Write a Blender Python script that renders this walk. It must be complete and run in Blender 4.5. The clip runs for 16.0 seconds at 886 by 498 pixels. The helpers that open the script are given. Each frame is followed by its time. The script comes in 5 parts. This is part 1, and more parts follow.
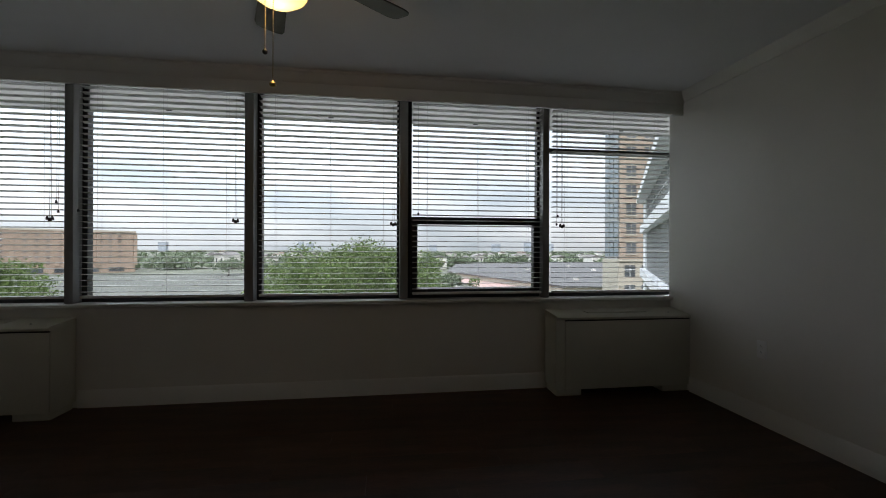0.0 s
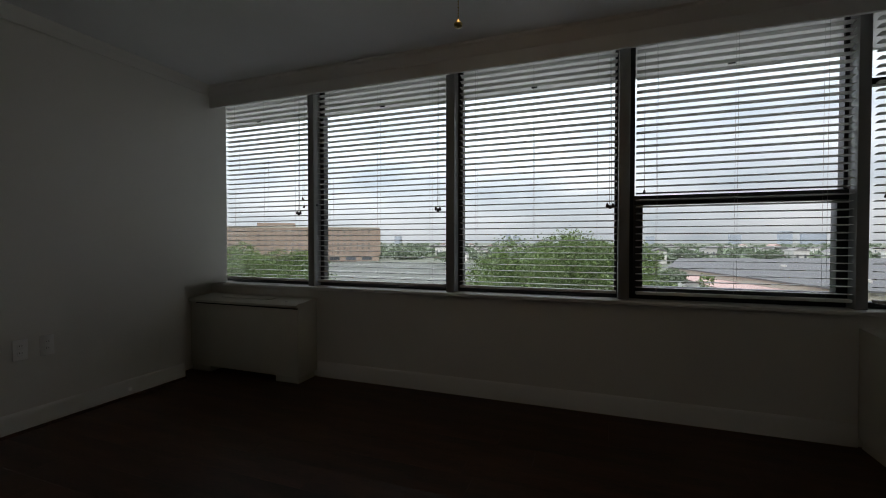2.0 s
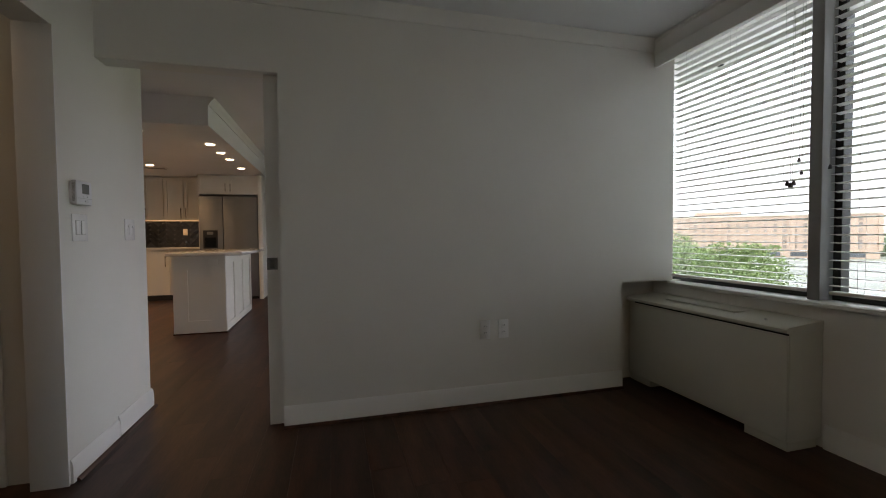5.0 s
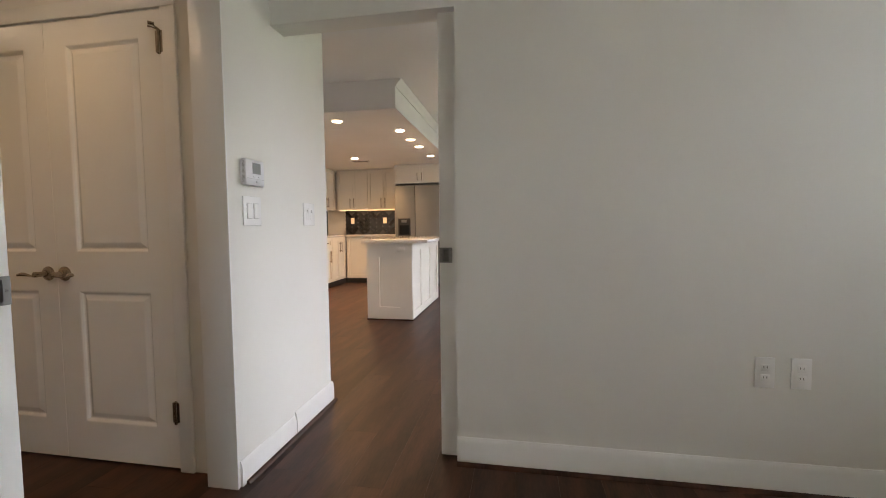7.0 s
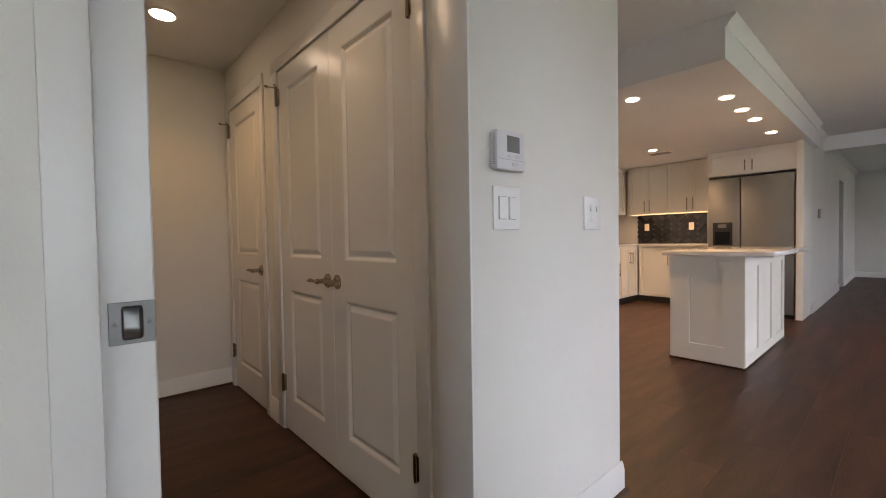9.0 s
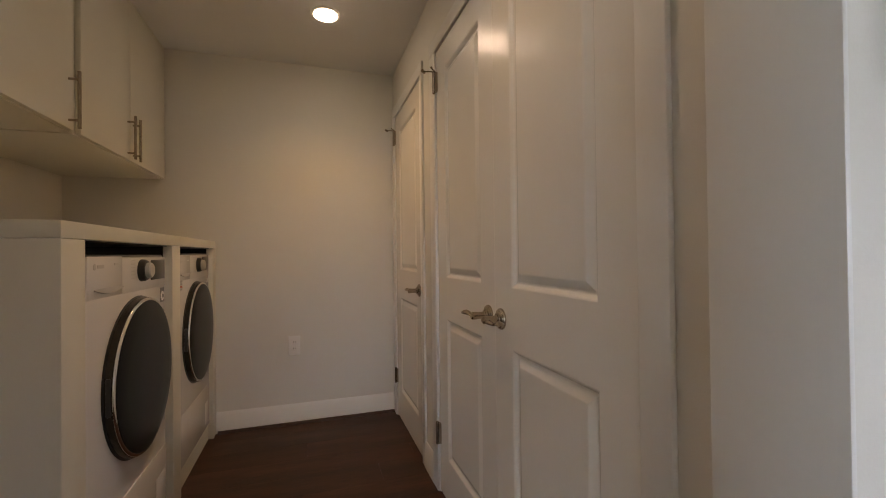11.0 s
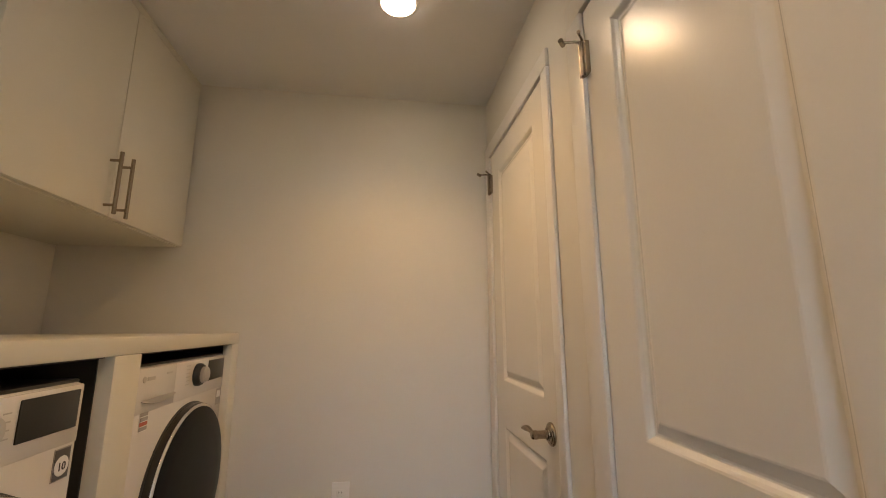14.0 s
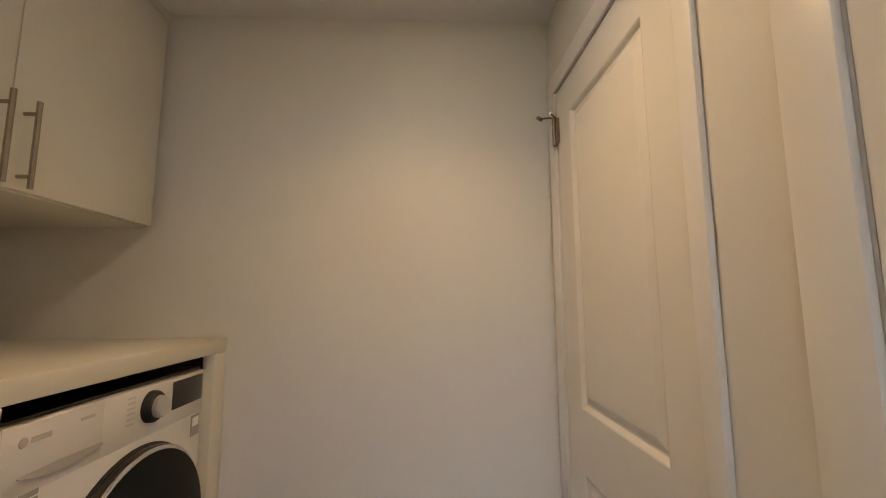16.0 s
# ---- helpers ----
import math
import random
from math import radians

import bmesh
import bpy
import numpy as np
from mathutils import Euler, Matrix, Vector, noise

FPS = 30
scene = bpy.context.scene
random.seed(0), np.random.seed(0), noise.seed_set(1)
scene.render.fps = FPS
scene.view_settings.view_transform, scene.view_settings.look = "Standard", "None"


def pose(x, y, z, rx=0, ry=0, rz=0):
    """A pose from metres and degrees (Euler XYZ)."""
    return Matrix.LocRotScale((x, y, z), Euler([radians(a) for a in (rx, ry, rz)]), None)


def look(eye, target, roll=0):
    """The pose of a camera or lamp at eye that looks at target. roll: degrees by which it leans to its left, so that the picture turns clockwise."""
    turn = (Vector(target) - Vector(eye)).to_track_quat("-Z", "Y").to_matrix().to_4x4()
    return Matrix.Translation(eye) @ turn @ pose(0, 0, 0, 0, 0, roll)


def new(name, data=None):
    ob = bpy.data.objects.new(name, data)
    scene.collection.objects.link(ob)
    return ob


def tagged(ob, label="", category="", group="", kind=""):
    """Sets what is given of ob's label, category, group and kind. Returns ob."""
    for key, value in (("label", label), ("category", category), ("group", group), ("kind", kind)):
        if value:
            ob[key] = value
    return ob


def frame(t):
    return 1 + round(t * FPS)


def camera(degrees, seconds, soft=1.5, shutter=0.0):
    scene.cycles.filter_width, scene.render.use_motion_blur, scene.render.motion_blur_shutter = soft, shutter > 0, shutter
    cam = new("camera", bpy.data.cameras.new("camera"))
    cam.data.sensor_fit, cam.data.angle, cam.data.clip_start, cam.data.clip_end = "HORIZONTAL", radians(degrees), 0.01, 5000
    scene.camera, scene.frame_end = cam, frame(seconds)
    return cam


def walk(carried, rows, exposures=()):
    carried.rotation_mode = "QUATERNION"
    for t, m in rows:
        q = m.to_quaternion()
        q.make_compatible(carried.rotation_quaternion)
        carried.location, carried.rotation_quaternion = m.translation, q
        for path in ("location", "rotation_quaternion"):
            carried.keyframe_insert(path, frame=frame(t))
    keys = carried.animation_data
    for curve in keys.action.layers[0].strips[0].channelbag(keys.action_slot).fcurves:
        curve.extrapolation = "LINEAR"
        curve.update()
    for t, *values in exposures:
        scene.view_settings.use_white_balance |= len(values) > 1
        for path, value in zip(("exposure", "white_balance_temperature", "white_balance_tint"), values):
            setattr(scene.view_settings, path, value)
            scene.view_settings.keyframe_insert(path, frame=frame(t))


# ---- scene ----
cam = camera(93.7, 16.0, soft=1.0)
PATH = [
    (0, (0.131, -0.013, 1.175), (0.406, 1.968, 1.176), 0.2),
    (0.5, (0.122, 0.117, 1.175), (0.318, 2.107, 1.172), 0.2),
    (1, (0.125, 0.221, 1.161), (0.14, 2.221, 1.169), 0.3),
    (1.5, (0.137, 0.337, 1.145), (-0.158, 2.315, 1.136), 0.1),
    (2, (0.093, 0.434, 1.146), (-0.588, 2.314, 1.109), 0.0),
    (2.5, (0.05, 0.531, 1.139), (-1.039, 2.208, 1.096), -0.2),
    (3, (-0.045, 0.608, 1.131), (-1.45, 2.031, 1.092), -0.4),
    (3.5, (-0.151, 0.681, 1.132), (-1.767, 1.859, 1.091), -0.5),
    (4, (-0.282, 0.751, 1.12), (-2.027, 1.726, 1.062), -0.4),
    (4.5, (-0.414, 0.829, 1.115), (-2.227, 1.671, 1.051), -0.5),
    (5, (-0.559, 0.931, 1.123), (-2.491, 1.444, 1.057), -0.5),
    (5.2, (-0.612, 0.958, 1.113), (-2.572, 1.346, 1.042), -0.6),
    (7.5, (-1.47, 0.873, 1.099), (-3.363, 0.239, 0.994), -0.7),
    (8, (-1.653, 0.797, 1.096), (-3.398, -0.176, 1.012), -0.9),
    (8.5, (-1.821, 0.688, 1.091), (-3.384, -0.558, 1.031), -0.9),
    (9, (-1.961, 0.561, 1.087), (-3.294, -0.93, 1.036), -0.9),
    (9.5, (-2.104, 0.396, 1.098), (-3.219, -1.265, 1.071), -0.8),
    (10, (-2.193, 0.272, 1.099), (-3.119, -1.5, 1.063), -0.6),
    (12.3, (-2.358, -0.404, 1.124), (-2.753, -2.354, 1.333), -0.5),
    (12.5, (-2.368, -0.479, 1.129), (-2.756, -2.424, 1.387), -0.5),
    (13, (-2.373, -0.644, 1.156), (-2.738, -2.584, 1.475), -0.3),
    (13.5, (-2.366, -0.793, 1.186), (-2.69, -2.733, 1.551), -0.2),
    (14, (-2.352, -0.92, 1.214), (-2.628, -2.865, 1.589), -0.1),
    (14.5, (-2.361, -1.038, 1.241), (-2.532, -3.003, 1.577), -0.1),
    (15, (-2.345, -1.169, 1.265), (-2.525, -3.141, 1.546), -0.1),
    (15.5, (-2.38, -1.298, 1.278), (-2.563, -3.272, 1.54), -0.1),
    (16, (-2.397, -1.427, 1.315), (-2.482, -3.41, 1.564), -0.2),
]
EXPOSURES = [(0, 0.27, 6650, 23), (2.0, 0.0, 6700, 23), (3.0, 0.0, 6750, 23), (3.5, 0.33, 6700, 23), (4.5, 1.08, 6750, 24), (5.2, 1.74, 6850, 24), (7.3, 3.0, 6950, 25), (8.0, 2.95, 6800, 25), (9.0, 2.74, 6650, 26), (10.0, 2.56, 6600, 26), (12.3, 3.54, 6800, 25), (13.5, 3.48, 6700, 24), (14.5, 3.42, 6450, 23), (16.0, 3.38, 6050, 22)]
walk(cam, [(t, look(eye, target, roll)) for t, eye, target, roll in PATH], EXPOSURES)

# ---- world, sun, lamps ----
world = bpy.data.worlds.new("overcast_sky")
scene.world = world
world.use_nodes = True
wn, wl = world.node_tree.nodes, world.node_tree.links
bg = wn["Background"]
sky = wn.new("ShaderNodeTexSky")
sky.sky_type, sky.sun_disc = "NISHITA", False
sky.sun_elevation, sky.sun_rotation = radians(55), radians(160)
sky.air_density, sky.dust_density = 1.0, 3.0
coord = wn.new("ShaderNodeTexCoord")
mapping = wn.new("ShaderNodeMapping")
mapping.inputs["Scale"].default_value = (1.5, 1.5, 5.0)
clouds = wn.new("ShaderNodeTexNoise")
clouds.inputs["Scale"].default_value, clouds.inputs["Detail"].default_value = 2.2, 6.0
ramp = wn.new("ShaderNodeValToRGB")
ramp.color_ramp.elements[0].position, ramp.color_ramp.elements[0].color = 0.35, (5.0, 5.95, 6.5, 1)
ramp.color_ramp.elements[1].position, ramp.color_ramp.elements[1].color = 0.68, (8.5, 9.2, 9.4, 1)
skymix = wn.new("ShaderNodeMixRGB")
skymix.inputs[0].default_value = 0.85
wl.new(coord.outputs["Generated"], mapping.inputs["Vector"])
wl.new(mapping.outputs[0], clouds.inputs["Vector"])
wl.new(clouds.outputs["Fac"], ramp.inputs["Fac"])
wl.new(sky.outputs[0], skymix.inputs[1])
wl.new(ramp.outputs[0], skymix.inputs[2])
# an overcast sky is about three times as bright overhead as at the horizon
split, lift, gain = wn.new("ShaderNodeSeparateXYZ"), wn.new("ShaderNodeMapRange"), wn.new("ShaderNodeVectorMath")
lift.inputs["From Min"].default_value, lift.inputs["From Max"].default_value = 0.0, 1.0
lift.inputs["To Min"].default_value, lift.inputs["To Max"].default_value = 0.78, 3.6
gain.operation = "SCALE"
wl.new(coord.outputs["Generated"], split.inputs[0])
wl.new(split.outputs["Z"], lift.inputs["Value"])
wl.new(skymix.outputs[0], gain.inputs[0])
# the sky is made brighter towards the west to lift the east wall
west, both = wn.new("ShaderNodeMapRange"), wn.new("ShaderNodeMath")
west.inputs["From Min"].default_value, west.inputs["From Max"].default_value = -1.0, 1.0
west.inputs["To Min"].default_value, west.inputs["To Max"].default_value = 1.28, 0.75
both.operation = "MULTIPLY"
wl.new(split.outputs["X"], west.inputs["Value"])
wl.new(lift.outputs[0], both.inputs[0])
wl.new(west.outputs[0], both.inputs[1])
wl.new(both.outputs[0], gain.inputs["Scale"])
wl.new(gain.outputs[0], bg.inputs["Color"])
bg.inputs["Strength"].default_value = 0.12

sun_data = bpy.data.lights.new("sun", "SUN")
sun_data.energy, sun_data.angle, sun_data.color = 0.8, radians(15), (1.0, 0.96, 0.9)
sun = new("sun", sun_data)
sun.matrix_world = look((20, -60, 70), (0, 0, 0))


def spot(name, x, y, z, watts, kelvin_rgb, degrees=130, size=0.05, blend=1.0):
    data = bpy.data.lights.new(name, "SPOT")
    data.energy, data.color, data.spot_size, data.spot_blend, data.shadow_soft_size = watts, kelvin_rgb, radians(degrees), blend, size
    ob = new(name, data)
    ob.location = (x, y, z)
    return ob


WARM = (1.0, 0.625, 0.232)
# fill lamp added at the unseen living room wall to light hall and partition
LIVING_LAMP = bpy.data.lights.new("living_daylight_fill", "AREA")
LIVING_LAMP.shape, LIVING_LAMP.size, LIVING_LAMP.size_y, LIVING_LAMP.energy, LIVING_LAMP.color = "RECTANGLE", 4.4, 1.1, 0.6, (0.86, 0.93, 1.0)
living_light = new("living_daylight_fill", LIVING_LAMP)
living_light.matrix_world = look((-6.1, 3.34, 1.5), (-6.1, 0.0, 0.0))


# ---- materials ----
def material(name, color, rough=0.5, metal=0.0, vary=0.06, scale=6.0, bump=0.0, grain=180.0, stretch=(1, 1, 1), coat=0.0, per_object=0.0):
    m = bpy.data.materials.new(name)
    m.use_nodes = True
    n, l = m.node_tree.nodes, m.node_tree.links
    p = n["Principled BSDF"]
    p.inputs["Roughness"].default_value, p.inputs["Metallic"].default_value = rough, metal
    p.inputs["Coat Weight"].default_value = coat
    tc, mp = n.new("ShaderNodeTexCoord"), n.new("ShaderNodeMapping")
    mp.inputs["Scale"].default_value = stretch
    l.new(tc.outputs["Object"], mp.inputs["Vector"])
    big, fine = n.new("ShaderNodeTexNoise"), n.new("ShaderNodeTexNoise")
    big.inputs["Scale"].default_value, big.inputs["Detail"].default_value = scale, 4.0
    fine.inputs["Scale"].default_value, fine.inputs["Detail"].default_value = grain, 3.0
    l.new(mp.outputs[0], big.inputs["Vector"])
    l.new(mp.outputs[0], fine.inputs["Vector"])
    add = n.new("ShaderNodeMath")
    add.operation = "MULTIPLY_ADD"
    add.inputs[1].default_value = 0.35
    l.new(fine.outputs["Fac"], add.inputs[0])
    l.new(big.outputs["Fac"], add.inputs[2])
    rp = n.new("ShaderNodeValToRGB")
    rp.color_ramp.elements[0].position, rp.color_ramp.elements[1].position = 0.4, 0.95
    rp.color_ramp.elements[0].color = (*[max(0.0, c * (1 - vary)) for c in color], 1)
    rp.color_ramp.elements[1].color = (*[min(1.0, c * (1 + vary)) for c in color], 1)
    l.new(add.outputs[0], rp.inputs["Fac"])
    out = rp.outputs[0]
    if per_object:
        info, hs, mr = n.new("ShaderNodeObjectInfo"), n.new("ShaderNodeHueSaturation"), n.new("ShaderNodeMapRange")
        mr.inputs["To Min"].default_value, mr.inputs["To Max"].default_value = 1 - per_object, 1 + per_object
        l.new(info.outputs["Random"], mr.inputs["Value"])
        l.new(mr.outputs[0], hs.inputs["Value"])
        l.new(out, hs.inputs["Color"])
        out = hs.outputs[0]
    l.new(out, p.inputs["Base Color"])
    if bump:
        bp = n.new("ShaderNodeBump")
        bp.inputs["Strength"].default_value, bp.inputs["Distance"].default_value = bump, 0.002
        l.new(fine.outputs["Fac"], bp.inputs["Height"])
        l.new(bp.outputs[0], p.inputs["Normal"])
    return m


def glowing(name, color, strength):
    m = bpy.data.materials.new(name)
    m.use_nodes = True
    p = m.node_tree.nodes["Principled BSDF"]
    p.inputs["Base Color"].default_value = (0.9, 0.88, 0.84, 1)
    p.inputs["Emission Color"].default_value, p.inputs["Emission Strength"].default_value = (*color, 1), strength
    return m


def clear_glass(name, tint=(0.95, 0.98, 0.97)):
    m = bpy.data.materials.new(name)
    m.use_nodes = True
    n, l = m.node_tree.nodes, m.node_tree.links
    n.remove(n["Principled BSDF"])
    clear, shiny, mix, fresnel = n.new("ShaderNodeBsdfTransparent"), n.new("ShaderNodeBsdfGlossy"), n.new("ShaderNodeMixShader"), n.new("ShaderNodeFresnel")
    clear.inputs[0].default_value, shiny.inputs["Roughness"].default_value, fresnel.inputs[0].default_value = (*tint, 1), 0.02, 1.3
    l.new(fresnel.outputs[0], mix.inputs[0])
    l.new(clear.outputs[0], mix.inputs[1])
    l.new(shiny.outputs[0], mix.inputs[2])
    l.new(mix.outputs[0], n["Material Output"].inputs["Surface"])
    return m


def frosted(name, color):
    m = bpy.data.materials.new(name)
    m.use_nodes = True
    n, l = m.node_tree.nodes, m.node_tree.links
    n.remove(n["Principled BSDF"])
    back, front, mix = n.new("ShaderNodeBsdfTranslucent"), n.new("ShaderNodeBsdfDiffuse"), n.new("ShaderNodeMixShader")
    back.inputs[0].default_value, front.inputs[0].default_value, mix.inputs[0].default_value = (*color, 1), (*color, 1), 0.1
    l.new(back.outputs[0], mix.inputs[1])
    l.new(front.outputs[0], mix.inputs[2])
    l.new(mix.outputs[0], n["Material Output"].inputs["Surface"])
    return m


WALL = material("wall_paint", (0.77, 0.757, 0.712), 0.55, vary=0.025, scale=2.5, bump=0.12, grain=260)
CEIL = material("ceiling_paint", (0.785, 0.79, 0.79), 0.8, vary=0.03, scale=1.8, bump=0.15, grain=160)
TRIM = material("trim_semi_gloss", (0.80, 0.795, 0.77), 0.32, vary=0.02, scale=5, bump=0.03, grain=90)
DOOR = material("door_semi_gloss", (0.84, 0.825, 0.785), 0.26, vary=0.02, scale=4, bump=0.05, grain=120)
CAB = material("cabinet_lacquer", (0.77, 0.745, 0.67), 0.38, vary=0.02, scale=4, bump=0.02)
LAUNDRYCAB = material("laundry_lacquer", (0.70, 0.68, 0.595), 0.38, vary=0.02, scale=4, bump=0.02)
RAD = material("heater_enamel", (0.62, 0.61, 0.54), 0.45, vary=0.03, scale=6, bump=0.04)
PLANK = material("dark_plank", (0.052, 0.0205, 0.0112), 0.42, vary=0.8, scale=2.4, bump=0.06, grain=30, stretch=(0.6, 4, 1), per_object=0.2)
PLANK.node_tree.nodes["Principled BSDF"].inputs["Specular IOR Level"].default_value = 0.3
SUBFLOOR = material("subfloor_dark", (0.02, 0.012, 0.01), 0.8)
NICKEL = material("brushed_nickel", (0.36, 0.31, 0.25), 0.26, metal=1.0, vary=0.08, scale=30, bump=0.03)
STEEL = material("stainless_steel", (0.27, 0.27, 0.265), 0.5, metal=1.0, vary=0.06, scale=3, stretch=(30, 1, 1), bump=0.02)
CUP = material("shaded_steel", (0.17, 0.17, 0.17), 0.4, metal=1.0)
CUPMETAL = material("scoop_steel", (0.23, 0.23, 0.225), 0.36, metal=1.0, vary=0.05)
CHROME = material("polished_chrome", (0.75, 0.75, 0.75), 0.08, metal=1.0, vary=0.02)
PLASTIC = material("white_plastic", (0.90, 0.90, 0.89), 0.2, vary=0.015, scale=10)
# near-black; besides grout and slots it puts shade into gaps and recesses
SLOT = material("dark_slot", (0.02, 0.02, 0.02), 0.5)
SCREEN = material("grey_lcd", (0.20, 0.205, 0.20), 0.2, vary=0.05)
ALU = material("grey_window_metal", (0.33, 0.335, 0.33), 0.45, metal=0.3, vary=0.05, scale=5, bump=0.04)
BLACKFRAME = material("black_window_metal", (0.018, 0.019, 0.02), 0.4, vary=0.1)
PANEL = frosted("upper_window_panel", (0.80, 0.80, 0.79))
SLAT = material("blind_slat", (0.80, 0.80, 0.78), 0.42, vary=0.03, scale=14)
CORD = material("blind_cord", (0.45, 0.45, 0.44), 0.7)
TASSEL = material("cord_tassel", (0.06, 0.065, 0.075), 0.4)
GLASS = clear_glass("window_glass")
WASHER = material("appliance_white", (0.74, 0.73, 0.72), 0.25, vary=0.01, coat=0.3)
DARKGLASS = material("washer_dark_glass", (0.010, 0.012, 0.015), 0.28, vary=0.05)
DARKGLASS.node_tree.nodes["Principled BSDF"].inputs["Specular IOR Level"].default_value = 0.08
GREYPRINT = material("grey_print", (0.32, 0.31, 0.30), 0.5)
BLACKPL = material("black_plastic", (0.015, 0.015, 0.016), 0.35)
LAMPGLOW = glowing("lamp_diffuser", (1.0, 0.80, 0.52), 5.0)
FANGLOW = glowing("fan_bowl_glow", (1.0, 0.70, 0.20), 1.15)
STRIP = glowing("under_cabinet_strip", (1.0, 0.58, 0.24), 0.3)
BLADE = material("fan_blade_dark", (0.06, 0.055, 0.05), 0.45, vary=0.2, scale=3, stretch=(1, 8, 1))
BRASS = material("aged_brass", (0.45, 0.34, 0.14), 0.3, metal=1.0)
QUARTZ = material("quartz_top", (0.70, 0.68, 0.64), 0.12, vary=0.07, scale=7, coat=0.3)
TILE = material("black_tile", (0.022, 0.022, 0.023), 0.18, vary=0.25, scale=4, coat=0.4, per_object=0.35)
OUTLETPLATE = material("cream_outlet_plate", (0.82, 0.70, 0.54), 0.35)


# ---- mesh helpers ----
def box(bm, x0, x1, y0, y1, z0, z1, bevel=0.0):
    v = [bm.verts.new((x, y, z)) for z in (z0, z1) for y in (y0, y1) for x in (x0, x1)]
    faces = [bm.faces.new([v[i] for i in q]) for q in ((0, 2, 3, 1), (4, 5, 7, 6), (0, 1, 5, 4), (2, 6, 7, 3), (0, 4, 6, 2), (1, 3, 7, 5))]
    if bevel:
        edges = list({e for f in faces for e in f.edges})
        bmesh.ops.bevel(bm, geom=edges, offset=bevel, segments=2, affect="EDGES", profile=0.5)
    return bm


def boxes(*rows, bevel=0.0):
    bm = bmesh.new()
    for r in rows:
        box(bm, *r, bevel=bevel)
    return bm


def cyl(bm, a, b, r0, r1=None, sides=20, caps=True):
    a, b = Vector(a), Vector(b)
    r1 = r0 if r1 is None else r1
    turn = (b - a).to_track_quat("Z", "Y")
    rings = []
    for c, r in ((a, r0), (b, r1)):
        rings.append([bm.verts.new(c + turn @ Vector((r * math.cos(t), r * math.sin(t), 0))) for t in (2 * math.pi * k / sides for k in range(sides))])
    for k in range(sides):
        bm.faces.new((rings[0][k], rings[0][(k + 1) % sides], rings[1][(k + 1) % sides], rings[1][k]))
    if caps:
        bm.faces.new(rings[0][::-1])
        bm.faces.new(rings[1])
    return bm


def turned(bm, centre, axis, profile, sides=32):
    """A turned shape: rows of (distance along the axis, radius)."""
    turn = Vector(axis).to_track_quat("Z", "Y")
    rings = []
    for h, r in profile:
        rings.append([bm.verts.new(Vector(centre) + turn @ Vector((max(r, 1e-4) * math.cos(t), max(r, 1e-4) * math.sin(t), h))) for t in (2 * math.pi * k / sides for k in range(sides))])
    for a, b in zip(rings, rings[1:]):
        for k in range(sides):
            bm.faces.new((a[k], a[(k + 1) % sides], b[(k + 1) % sides], b[k]))
    bm.faces.new(rings[0][::-1])
    bm.faces.new(rings[-1])
    return bm


def tube(bm, points, radii, sides=10, flat=1.0):
    """A swept tube; flat squeezes it in z."""
    pts = [Vector(p) for p in points]
    rings = []
    for i, p in enumerate(pts):
        way = (pts[min(i + 1, len(pts) - 1)] - pts[max(i - 1, 0)]).normalized()
        side = way.cross(Vector((0, 0, 1)))
        side = side.normalized() if side.length > 1e-3 else Vector((1, 0, 0))
        up = side.cross(way)
        r = radii[i] if isinstance(radii, (list, tuple)) else radii
        rings.append([bm.verts.new(p + side * (r * math.cos(t)) + up * (r * flat * math.sin(t))) for t in (2 * math.pi * k / sides for k in range(sides))])
    for a, b in zip(rings, rings[1:]):
        for k in range(sides):
            bm.faces.new((a[k], a[(k + 1) % sides], b[(k + 1) % sides], b[k]))
    bm.faces.new(rings[0][::-1])
    bm.faces.new(rings[-1])
    return bm


def profile_run(bm, along, start, end, section, out):
    """A moulding: section rows (distance out from the wall, height), run along axis 'x' or 'y' from start to end; out: (wall coordinate, sign)."""
    wall, sign = out
    rings = []
    for s in (start, end):
        ring = []
        for d, z in section:
            c = wall + sign * d
            ring.append(bm.verts.new((s, c, z) if along == "x" else (c, s, z)))
        rings.append(ring)
    n = len(section)
    for k in range(n):
        bm.faces.new((rings[0][k], rings[0][(k + 1) % n], rings[1][(k + 1) % n], rings[1][k]))
    bm.faces.new(rings[0][::-1])
    bm.faces.new(rings[1])
    return bm


def mesh_of(name, bm, mat, smooth=True):
    bmesh.ops.recalc_face_normals(bm, faces=bm.faces[:])
    me = bpy.data.meshes.new(name)
    bm.to_mesh(me)
    bm.free()
    me.materials.append(mat)
    if smooth:
        me.polygons.foreach_set("use_smooth", [True] * len(me.polygons))
        me.set_sharp_from_angle(angle=radians(35))
    return me


def base_of(ob):
    place = Vector()
    while ob is not None:
        place += ob.location
        ob = ob.parent
    return place


def part(name, bm, mat, parent, label="", smooth=True):
    """One mesh object, given in world places, under a thing or a part."""
    bmesh.ops.translate(bm, verts=bm.verts[:], vec=-base_of(parent))
    ob = new(name, mesh_of(name, bm, mat, smooth))
    ob.parent = parent
    return tagged(ob, label)


def thing(name, place, label, category, group="", kind=""):
    ob = new(name)
    ob.location, ob.empty_display_size = place, 0.1
    return tagged(ob, label, category, group, kind)


def solid(name, bm, mat, label, category, group="", kind=""):
    """A thing of one mesh."""
    return tagged(new(name, mesh_of(name, bm, mat)), label, category, group, kind)


def structure(name, bm, mat, label, category):
    return solid(name, bm, mat, label, category, kind="structure")


